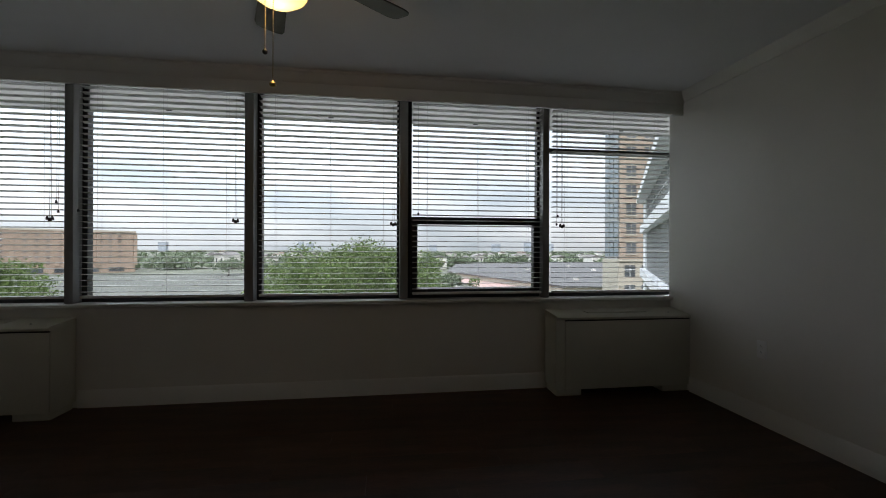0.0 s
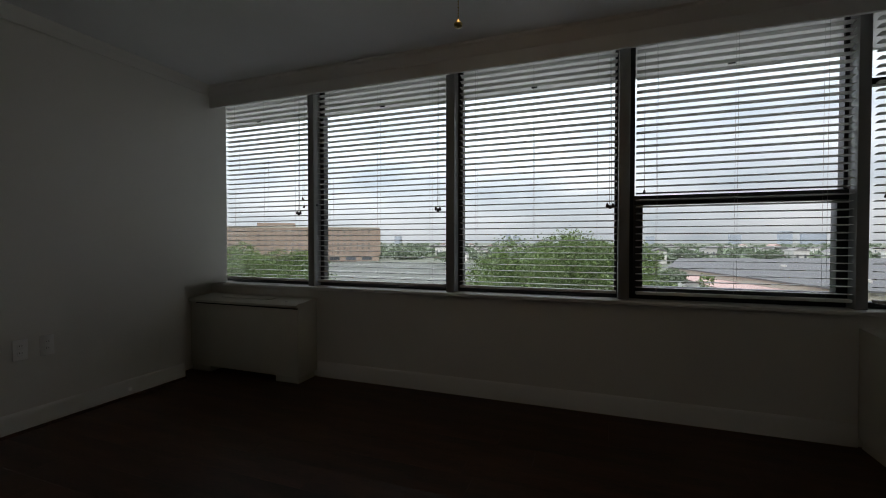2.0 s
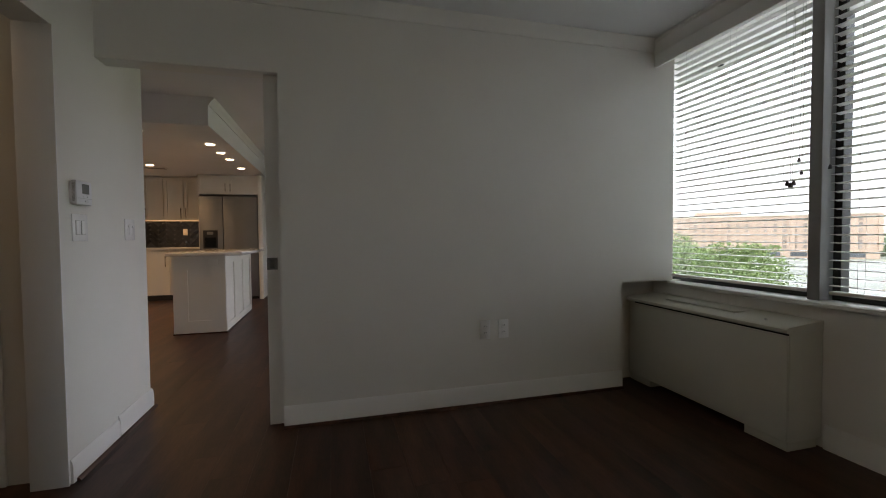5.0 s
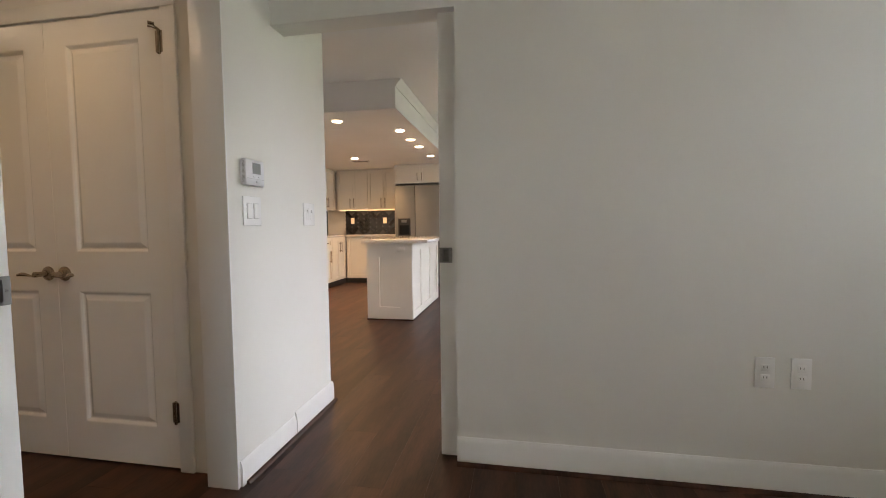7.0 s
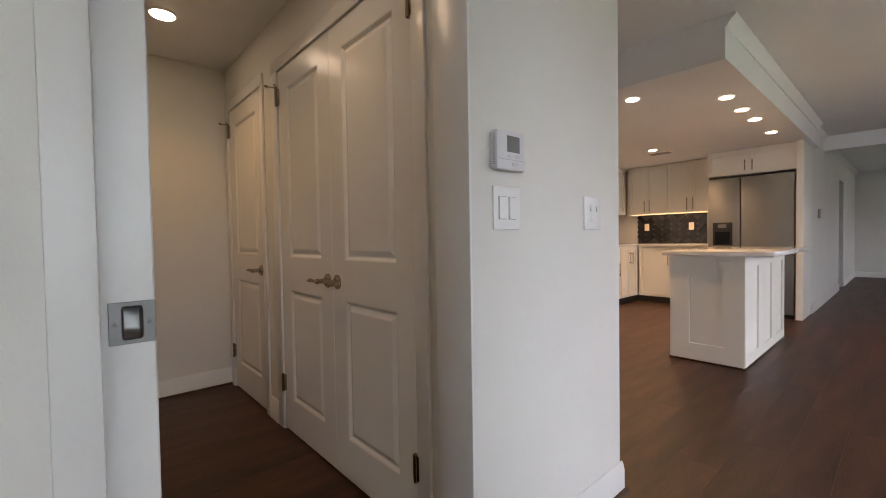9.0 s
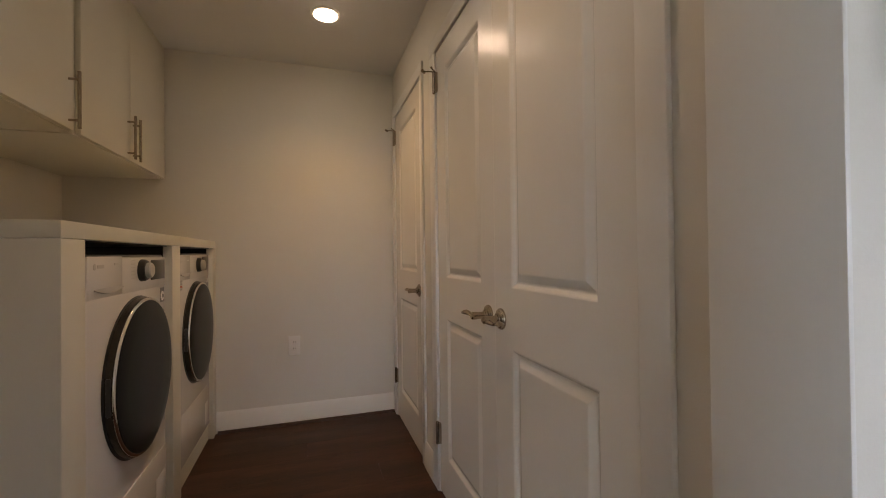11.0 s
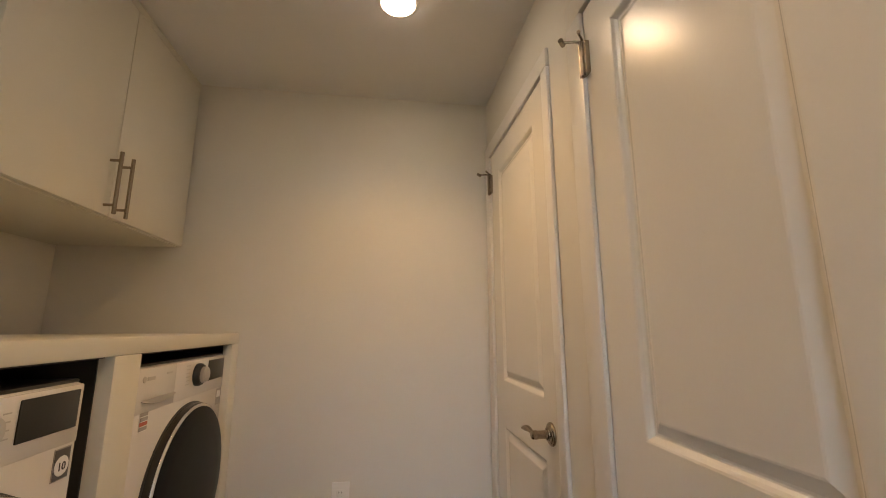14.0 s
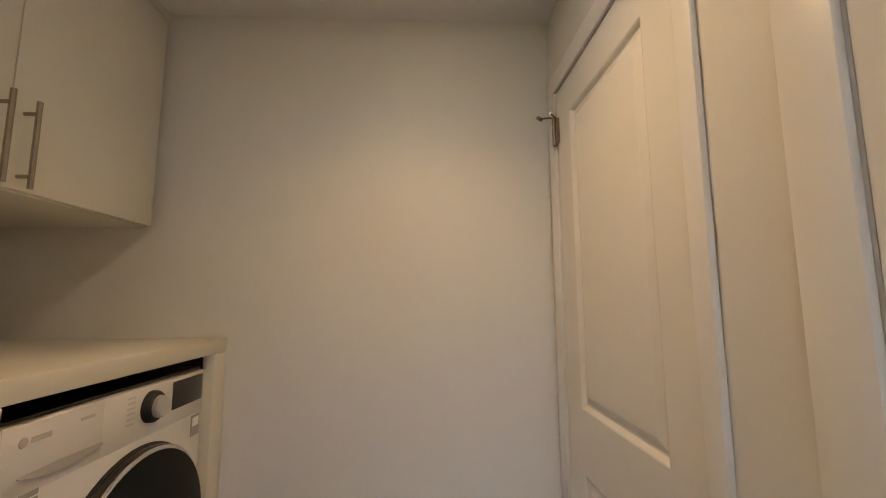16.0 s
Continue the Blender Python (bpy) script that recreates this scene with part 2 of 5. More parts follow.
# ---- plan, in metres ----
XW, XE = -3.125, 2.65          # room: west and east walls
YW, YS = 3.38, -0.245          # window wall, wall to the laundry
H, HL, HK = 2.51, 2.37, 2.23   # ceilings: room, laundry, kitchen
CX = -2.862                    # closet front
YE = -2.887                    # laundry end wall
JN = 0.64                      # north jamb of the doorway to the hall
HEAD = 2.06
FAR, NORTH = -16.1, 3.42

# ---- large structure ----
wall_w = structure("wall_west", boxes((XW - 0.2, XW, JN, 2.95, -0.02, H), (XW - 0.2, XW, 2.95, YW + 0.015, 0.771, H), (XW - 0.2, XW - 0.175, 2.95, YW - 0.001, -0.02, 0.771), (XW - 0.42, XW - 0.2, YW - 0.03, YW + 0.015, 0.737, H), (XW - 0.42, XW - 0.37, YW + 0.015, YW + 0.2, 0.737, H), (XW - 0.1995, XW - 0.0005, YW - 0.002, YW + 0.1, 0.7355, 0.7705)),
                   WALL, "off-white painted wall with a niche for the heater", "wall")
structure("wall_header_hall", boxes((XW - 0.12, XW, YS, JN, HEAD, H)), WALL, "off-white painted wall over the doorway", "wall")
structure("wall_east", boxes((XE, XE + 0.15, -2.2, YW - 0.001, -0.02, H), (XE + 0.0005, XE + 0.15, YW - 0.001, YW + 0.015, 0.737, H), (XE + 0.15, XE + 0.42, YW - 0.03, YW + 0.015, 0.737, H), (XE + 0.37, XE + 0.42, YW + 0.015, YW + 0.2, 0.737, H)), WALL, "off-white painted side wall of the empty room", "wall")
structure("wall_window_low", boxes((XW - 0.42, XE + 0.42, YW, YW + 0.2, -0.02, 0.735)), WALL, "off-white painted wall under the windows", "wall")
structure("wall_window_high", boxes((XW - 0.37, XE + 0.37, YW + 0.02, YW + 0.2, 2.46, H)), WALL, "off-white painted wall over the windows", "wall")
structure("wall_back_room", boxes((-0.75, XE + 0.15, -2.2, -2.05, -0.02, H), (-0.75, -0.63, -2.05, YS, -0.02, H)), WALL, "off-white painted back wall of the room", "wall")
structure("wall_partition", boxes((-3.67, -2.78, -0.385, YS, -0.02, H)), WALL, "off-white painted partition between two doorways", "wall")
structure("wall_closet_back", boxes((-3.67, -3.57, -3.0, -0.385, -0.02, H)), WALL, "off-white painted wall behind the closets", "wall")
for n, r in (("wall_closet_north", (-0.59, -0.385, -0.02)), ("wall_closet_pier", (-2.115, -1.835, -0.02)), ("wall_closet_south", (YE, -2.80, -0.02)), ("wall_closet_head_pair", (-1.835, -0.59, 2.05)), ("wall_closet_head_single", (-2.80, -2.115, 2.05))):
    structure(n, boxes((-2.98, CX, r[0], r[1], r[2], H)), WALL, "off-white painted wall of the closets", "wall")
structure("wall_laundry_end", boxes((-3.57, -0.75, YE - 0.12, YE, -0.02, H)), WALL, "off-white painted end wall of the laundry", "wall")
structure("wall_laundry_side", boxes((-0.95, -0.83, YE, -0.385, -0.02, H)), WALL, "off-white painted wall behind the washers", "wall")
structure("wall_laundry_north", boxes((-1.985, -0.75, -0.385, YS, -0.02, H)), WALL, "off-white painted wall holding the pocket door", "wall")
structure("wall_header_laundry", boxes((-2.78, -1.985, -0.385, YS, HEAD, H)), WALL, "off-white painted wall over the laundry doorway", "wall")
structure("wall_kitchen_south", boxes((-9.75, -3.69, -3.2, -3.05, -0.02, H)), WALL, "off-white painted kitchen wall", "wall")
structure("wall_kitchen_west", boxes((-9.75, -9.55, -3.05, -0.41, -0.02, H)), WALL, "off-white painted kitchen wall behind the cabinets", "wall")
# the last two boxes are added behind the doorway to keep daylight out
structure("wall_hall", boxes((-12.6, -9.3, -0.41, -0.29, -0.02, H), (-16.1, -13.4, -0.41, -0.29, -0.02, H), (-13.4, -12.6, -0.41, -0.29, 2.06, H), (-13.5, -12.5, -1.6, -1.5, -0.02, H), (-13.5, -13.4, -1.5, -0.41, -0.02, H), (-12.6, -12.5, -1.5, -0.41, -0.02, H)),
          WALL, "off-white painted hall wall with a doorway", "wall")
structure("wall_far", boxes((FAR - 0.15, FAR, -0.41, NORTH + 0.15, -0.02, H)), WALL, "off-white painted far wall of the living room", "wall")
# unseen wall; its openings are added and placed to let daylight in
structure("wall_living_north", boxes((FAR, XW - 0.425, NORTH, NORTH + 0.15, -0.02, 0.85), (FAR, XW - 0.425, NORTH, NORTH + 0.15, 2.05, H), (FAR, -14.6, NORTH, NORTH + 0.15, 0.85, 2.05), (-13.1, -8.4, NORTH, NORTH + 0.15, 0.85, 2.05), (-3.75, XW - 0.425, NORTH, NORTH + 0.15, 0.85, 2.05)),
          WALL, "unseen off-white living room wall with openings added for daylight", "wall")
structure("ceiling", boxes((FAR - 0.15, XE + 0.42, -3.2, NORTH + 0.3, H, H + 0.15)), CEIL, "matt white painted ceiling", "ceiling")
structure("ceiling_laundry", boxes((-2.98, -0.83, YE, -0.385, HL, HL + 0.08)), CEIL, "matt white painted laundry ceiling", "ceiling")
structure("ceiling_kitchen", boxes((-9.55, -5.17, -3.05, -0.24, HK, H)), CEIL, "lowered white painted kitchen ceiling", "ceiling")
structure("beam_living", boxes((-10.6, -10.35, -0.29, NORTH, 2.3, H)), CEIL, "white painted ceiling beam", "beam")

BASE_SECTION = [(0, 0), (0.014, 0), (0.014, 0.095), (0.011, 0.103), (0.011, 0.112), (0.006, 0.122), (0.004, 0.128), (0, 0.128)]
CROWN_SECTION = [(0, H - 0.075), (0.01, H - 0.075), (0.014, H - 0.06), (0.035, H - 0.03), (0.055, H - 0.014), (0.06, H), (0, H)]


def run(name, along, start, end, wall, sign, section, label, mat=None):
    return structure(name, profile_run(bmesh.new(), along, start, end, section, (wall, sign)), mat or TRIM, label, "trim")


WB = "white painted moulded baseboard"
run("baseboard_west", "y", JN, 2.95, XW, 1, BASE_SECTION, WB)
run("baseboard_window", "x", -2.1, 1.48, YW, -1, BASE_SECTION, WB)
run("baseboard_east", "y", -2.05, 3.13, XE, -1, BASE_SECTION, WB)
run("baseboard_partition", "x", -3.684, -3.24, YS, 1, BASE_SECTION, WB)
run("baseboard_partition_low", "x", -3.237, -2.80, YS, 1, [(d * 0.8, z * 0.86) for d, z in BASE_SECTION], WB)
SHOE = [(0.0141, 0), (0.03, 0), (0.028, 0.008), (0.022, 0.014), (0.0141, 0.016)]
run("shoe_partition", "x", -3.70, -2.82, YS, 1, SHOE, "dark stained quarter-round shoe moulding", PLANK)
run("shoe_west", "y", JN, 2.95, XW, 1, SHOE, "dark stained quarter-round shoe moulding", PLANK)
run("shoe_laundry", "x", CX, -1.74, YE, 1, SHOE, "dark stained quarter-round shoe moulding", PLANK)
run("baseboard_partition_end", "y", -3.05, YS, -3.67, -1, BASE_SECTION, WB)
run("baseboard_laundry_end", "x", CX, -1.73, YE, 1, BASE_SECTION, WB)
run("baseboard_closet", "y", -2.066, -1.913, CX, 1, BASE_SECTION, WB)
run("baseboard_hall", "x", -12.6, -9.3, -0.29, 1, BASE_SECTION, WB)
run("baseboard_hall_far", "x", -16.1, -13.4, -0.29, 1, BASE_SECTION, WB)
run("baseboard_far", "y", -0.29, NORTH, FAR, 1, BASE_SECTION, WB)
CR = "white painted crown moulding"
run("crown_west", "y", YS, 3.2, XW, 1, CROWN_SECTION, CR, WALL)
run("crown_east", "y", -2.05, 3.2, XE, -1, CROWN_SECTION, CR, WALL)
run("crown_kitchen", "x", -9.3, -5.17, -0.24, 1, CROWN_SECTION, CR)
run("crown_hall", "x", -16.1, -9.3, -0.29, 1, CROWN_SECTION, CR)

# the deep painted valance over the blinds
structure("valance", profile_run(bmesh.new(), "x", XW, XE, [(0.158, 2.47), (0.158, 2.33), (0.18, 2.33), (0.18, 2.42), (0.19, 2.43), (0.195, 2.45), (0.215, 2.485), (0.23, 2.492), (0.23, H), (0, H), (0, 2.47)], (YW + 0.02, -1)),
          TRIM, "white painted valance with a moulded top", "trim")
structure("window_sill", profile_run(bmesh.new(), "x", XW, XE, [(-0.14, 0.735), (0.03, 0.735), (0.038, 0.74), (0.038, 0.757), (0.03, 0.762), (-0.14, 0.762)], (YW, -1)),
          TRIM, "off-white painted window sill", "sill")

# ---- windows ----
BAYS = [(-3.125, -2.198), (-2.108, -0.950), (-0.852, 0.245), (0.342, 1.462), (1.548, 2.649)]
GY = YW + 0.12
Z0, Z1, ZP = 0.765, 2.46, 2.235
for i, (a, b) in enumerate(zip(BAYS, BAYS[1:])):
    structure("mullion", boxes((a[1], b[0] - 0.03, YW - 0.004, GY + 0.03, Z0, Z1), bevel=0.004), ALU, "grey painted metal window mullion", "mullion")


def window(n, x0, x1):
    w = thing(f"window_{n}", ((x0 + x1) / 2, GY, Z0), "fixed window in a dark metal frame", "window", "windows of the room", "structure")
    f = 0.03
    part("window_frame", boxes((x0 - (0.03 if n > 1 else 0), x0 + f * (0.2 if n > 1 else 0.02), GY - 0.03, GY + 0.03, Z0, Z1), (x1 - (0.02 if n < 5 else 0.003), x1 + (0.02 if n < 5 else 0), GY - 0.03, GY + 0.03, Z0, Z1), (x0, x1, GY - 0.03, GY + 0.03, Z0, Z0 + 0.035)), BLACKFRAME, w)
    part("upper_panel", boxes((x0, x1, GY - 0.012, GY + 0.02, ZP, Z1)), PANEL, w, "pale grey panel over the glass")
    part("panel_clip", boxes(((x0 + x1) / 2 - 0.03, (x0 + x1) / 2 + 0.01, GY - 0.026, GY - 0.012, ZP + 0.01, ZP + 0.02), bevel=0.003), BLACKFRAME, w, "small dark clip")
    if n == 5:
        part("transom", boxes((x0, x1, GY - 0.03, GY + 0.03, 2.03, 2.065)), BLACKFRAME, w, "dark metal transom bar")
    if n == 4:
        sash = part("sash", boxes((x0, x1, GY - 0.05, GY + 0.02, 1.385, 1.445), (x0, x0 + 0.055, GY - 0.05, GY + 0.02, 0.80, 1.385), (x1 - 0.055, x1, GY - 0.05, GY + 0.02, 0.80, 1.385), (x0, x1, GY - 0.05, GY + 0.02, 0.80, 0.85), bevel=0.004), BLACKFRAME, w, "dark metal opening sash")
        part("sash_latch", boxes(((x0 + x1) / 2 + 0.05, (x0 + x1) / 2 + 0.13, GY - 0.075, GY - 0.05, 0.83, 0.845), bevel=0.004), BLACKFRAME, sash, "black latch handle")
    pane = part("pane", boxes((x0, x1, GY, GY + 0.006, Z0 + 0.03, ZP)), GLASS, w)
    pane.visible_shadow = False
    return w


for i, (a, b) in enumerate(BAYS):
    window(i + 1, a - (0.3 if i == 0 else 0), b + (0.3 if i == 4 else 0))

# blinds: each slat slightly curved, hung on ladder cords
SY, PITCH = YW + 0.024, 0.0435


def slat_mesh(width):
    bm = bmesh.new()
    n, w, t = 5, 0.05, 0.0026
    rows = []
    for k in range(n):
        u = k / (n - 1) - 0.5
        z = 0.0035 * (1 - 4 * u * u)
        rows.append([bm.verts.new((x, u * w, z + s * t)) for x in (-width / 2, width / 2) for s in (0, 1)])
    for a, b in zip(rows, rows[1:]):
        bm.faces.new((a[0], b[0], b[2], a[2]))
        bm.faces.new((a[1], a[3], b[3], b[1]))
        bm.faces.new((a[0], a[1], b[1], b[0]))
        bm.faces.new((a[2], b[2], b[3], a[3]))
    for r in (rows[0], rows[-1]):
        bm.faces.new((r[0], r[2], r[3], r[1]))
    return mesh_of("slat", bm, SLAT)


def blind(n, x0, x1, pulls):
    x0, x1 = x0 + (0.010 if n else 0.003), x1 - (0.010 if n < 4 else 0.003)
    mid = (x0 + x1) / 2
    b = thing("venetian_blind", (mid, SY, 0.80), "white horizontal slat blind, lowered with its slats open", "blind", "blinds of the window band")
    part("head_rail", boxes((x0, x1, SY - 0.028, SY + 0.028, 2.415, 2.458), bevel=0.003), SLAT, b)
    me = slat_mesh(x1 - x0)
    rng = random.Random(n)
    z, k = 0.845, 0
    while z < 2.41:
        s = new("slat", me)
        s.parent, s.location = b, (0, rng.uniform(-0.0015, 0.0015), z - 0.80)
        s.rotation_euler = (radians(rng.uniform(-1.5, 1.5) - 3), radians(rng.uniform(-0.06, 0.06)), 0)
        z += PITCH
    part("bottom_rail", boxes((x0, x1, SY - 0.026, SY + 0.026, 0.802, 0.82), bevel=0.004), SLAT, b)
    for x in (x0 + 0.12, mid, x1 - 0.12):
        bm = bmesh.new()
        for y in (SY - 0.026, SY + 0.026):
            cyl(bm, (x, y, 0.81), (x, y, 2.43), 0.0008, sides=5)
        part("ladder_cord", bm, CORD, b)
    for x, zt, big in pulls:
        bm = bmesh.new()
        cyl(bm, (x, SY - 0.045, zt), (x, SY - 0.035, 2.34), 0.0012, sides=6)
        if big:
            cyl(bm, (x + 0.012, SY - 0.045, zt), (x + 0.006, SY - 0.035, 2.34), 0.0012, sides=6)
        cord = part("pull_cord", bm, CORD, b)
        bm = bmesh.new()
        if big:
            for dx, dz, s in ((-0.013, 0.004, 0.9), (0.004, -0.006, 1.0), (0.02, 0.002, 0.95)):
                turned(bm, (x + dx, SY - 0.047, zt - 0.026 + dz), (0, 0, 1), [(0, 0.008 * s), (0.003, 0.0115 * s), (0.014, 0.0105 * s), (0.022, 0.007 * s), (0.028, 0.003)], 12)
        else:
            turned(bm, (x, SY - 0.047, zt - 0.02), (0, 0, 1), [(0, 0.007), (0.004, 0.009), (0.016, 0.006), (0.022, 0.003)], 12)
        part("tassel", bm, TASSEL, cord, "dark plastic cord tassel")
    return b


PULLS = [[(-2.28, 1.40, True), (-2.235, 1.52, False), (-2.222, 1.45, False)], [(-1.01, 1.40, True), (-2.09, 1.46, False)], [(0.19, 1.39, True), (-0.82, 1.45, False)],
         [(0.395, 1.47, False)], [(1.62, 1.39, True), (1.585, 1.47, False), (1.575, 1.40, False)]]
for i, (a, b) in enumerate(BAYS):
    blind(i, a, b, PULLS[i])


# ---- room things ----
def heater(x0, x1, label):
    """A fan coil cabinet under the window."""
    y0, y1 = 3.135, YW - 0.002
    h = thing("heater_cabinet", ((x0 + x1) / 2, (y0 + y1) / 2, 0), label, "heater", "heaters under the windows")
    part("body", boxes((x0, x1, y0 + 0.012, y1, 0.05, 0.615), bevel=0.004), RAD, h)
    part("front_panel", boxes((x0 + 0.075, x1 - 0.004, y0, y0 + 0.014, 0.055, 0.60), bevel=0.003), RAD, h)
    # near-black strip draws the shade line below the lid
    part("lid_shade_strip", boxes((x0 + 0.075, x1 - 0.006, y0 + 0.004, y0 + 0.013, 0.6005, 0.6115)), SLOT, h, "dark strip standing in for shade under the lid")
    bm = bmesh.new()
    profile_run(bm, "x", x0, x1, [(0, 0.612), (0.246, 0.612), (0.252, 0.618), (0.252, 0.632), (0.24, 0.642), (0, 0.665)], (y1, -1))
    lid = part("lid", bm, RAD, h, "sloping enamelled top")
    part("grille_flap", boxes((x0 + 0.3, x1 - 0.35, y0 + 0.07, y0 + 0.2, 0.652, 0.662), bevel=0.002), RAD, lid)
    part("lock", turned(bmesh.new(), (x1 - 0.16, y0 + 0.06, 0.645), (0, 0, 1), [(0, 0.008), (0.008, 0.008), (0.011, 0.005)], 14), CHROME, lid, "small chrome lock")
    for a, b in ((x0 + 0.01, x0 + 0.22), (x1 - 0.24, x1 - 0.01)):
        part("foot", boxes((a, b, y0 + 0.02, y1 - 0.02, 0.0, 0.05), bevel=0.003), RAD, h)
    # near-black box supplies the shadow beneath the cabinet as colour
    part("back_shadow_box", boxes((x0 + 0.25, x1 - 0.28, y1 - 0.03, y1 - 0.01, 0.0, 0.05)), SLOT, h, "dark box standing in for shade under the cabinet")
    return h


heater(-3.29, -2.115, "cream enamel heater cabinet set into the wall niche")
heater(1.482, 2.655, "cream enamel heater cabinet under the last window")


def wall_plate(name, place, axis, w, h, kind, label, category):
    """Outlet or switch on a wall; axis: the outward direction, '+x', '-x', '+y'."""
    t = thing(name, place, label, category)
    x, y, z = place
    s = -1 if axis[0] == "-" else 1

    def slab(u0, u1, d0, d1, z0, z1, bev=0.0):
        if axis[1] == "x":
            return boxes((min(x + s * d0, x + s * d1), max(x + s * d0, x + s * d1), y + u0, y + u1, z + z0, z + z1), bevel=bev)
        return boxes((x + u0, x + u1, min(y + s * d0, y + s * d1), max(y + s * d0, y + s * d1), z + z0, z + z1), bevel=bev)

    part("plate", slab(-w / 2, w / 2, 0, 0.006, -h / 2, h / 2, 0.002), PLASTIC, t)
    if kind == "outlet":
        for dz in (-0.021, 0.021):
            face = part("receptacle", slab(-0.016, 0.016, 0.006, 0.0085, dz - 0.014, dz + 0.014, 0.001), PLASTIC, t)
            for du in (-0.006, 0.006):
                part("socket_slot", slab(du - 0.001, du + 0.001, 0.0084, 0.009, dz - 0.002, dz + 0.007), SLOT, face)
    elif kind == "rocker":
        n = 2 if w > 0.1 else 1
        for k in range(n):
            u = (k - (n - 1) / 2) * 0.046
            part("switch_gap", slab(u - 0.0176, u + 0.0176, 0.006, 0.0066, -0.0342, 0.0342), GREYPRINT, t)
            part("rocker", slab(u - 0.0165, u + 0.0165, 0.006, 0.0105, -0.033, 0.033, 0.0015), PLASTIC, t)
    elif kind == "toggle":
        for k in (-0.5, 0.5):
            face = part("slider_plate", slab(k * 0.046 - 0.016, k * 0.046 + 0.016, 0.006, 0.0075, -0.033, 0.033, 0.001), PLASTIC, t)
            part("slider", slab(k * 0.046 - 0.003, k * 0.046 + 0.003, 0.0075, 0.0125, 0.008, 0.026, 0.001), PLASTIC, face)
    return t


wall_plate("wall_outlet", (XW, 1.895, 0.497), "+x", 0.072, 0.125, "outlet", "white duplex outlet on the side wall", "outlet")
wall_plate("wall_outlet", (XW, 2.025, 0.497), "+x", 0.072, 0.125, "outlet", "white data outlet plate beside another", "outlet")
wall_plate("wall_outlet", (XE, 2.465, 0.506), "-x", 0.072, 0.12, "outlet", "white outlet low on the side wall", "outlet")
wall_plate("wall_outlet", (-2.19, YE, 0.51), "+y", 0.074, 0.125, "outlet", "white duplex outlet on the laundry wall", "outlet")
wall_plate("light_switch", (-2.938, YS, 1.175), "+y", 0.124, 0.128, "rocker", "white double rocker switch on the partition", "switch")
wall_plate("dimmer_switch", (-3.445, YS, 1.173), "+y", 0.12, 0.124, "toggle", "white double slider dimmer near the corner", "switch")

THERMO = material("pale_grey_plastic", (0.76, 0.76, 0.79), 0.38, vary=0.015, scale=12)
thermo = thing("thermostat", (-2.926, YS, 1.34), "pale grey wall thermostat with a grey display", "thermostat")
part("back_plate", boxes((-2.986, -2.868, YS, YS + 0.010, 1.287, 1.391), bevel=0.003), THERMO, thermo)
shell = part("case", boxes((-2.991, -2.863, YS + 0.010, YS + 0.033, 1.283, 1.396), bevel=0.005), THERMO, thermo)
part("bezel", boxes((-2.967, -2.902, YS + 0.033, YS + 0.0338, 1.331, 1.386), bevel=0.0003), THERMO, shell)
part("display", boxes((-2.963, -2.906, YS + 0.0338, YS + 0.0345, 1.335, 1.382)), SCREEN, shell, "grey liquid crystal display")
for bx in (-2.957, -2.922):
    part("button", boxes((bx, bx + 0.013, YS + 0.033, YS + 0.0362, 1.319, 1.326), bevel=0.002), THERMO, shell)
part("battery_cover_line", boxes((-2.988, -2.866, YS + 0.0328, YS + 0.0333, 1.3125, 1.3133)), GREYPRINT, shell)
part("button", boxes((-2.951, -2.929, YS + 0.033, YS + 0.036, 1.296, 1.306), bevel=0.0025), THERMO, shell)
for k in range(18):
    part("side_vent", boxes((-2.8632, -2.8626, YS + 0.015, YS + 0.026, 1.297 + k * 0.005, 1.2992 + k * 0.005)), GREYPRINT, shell)

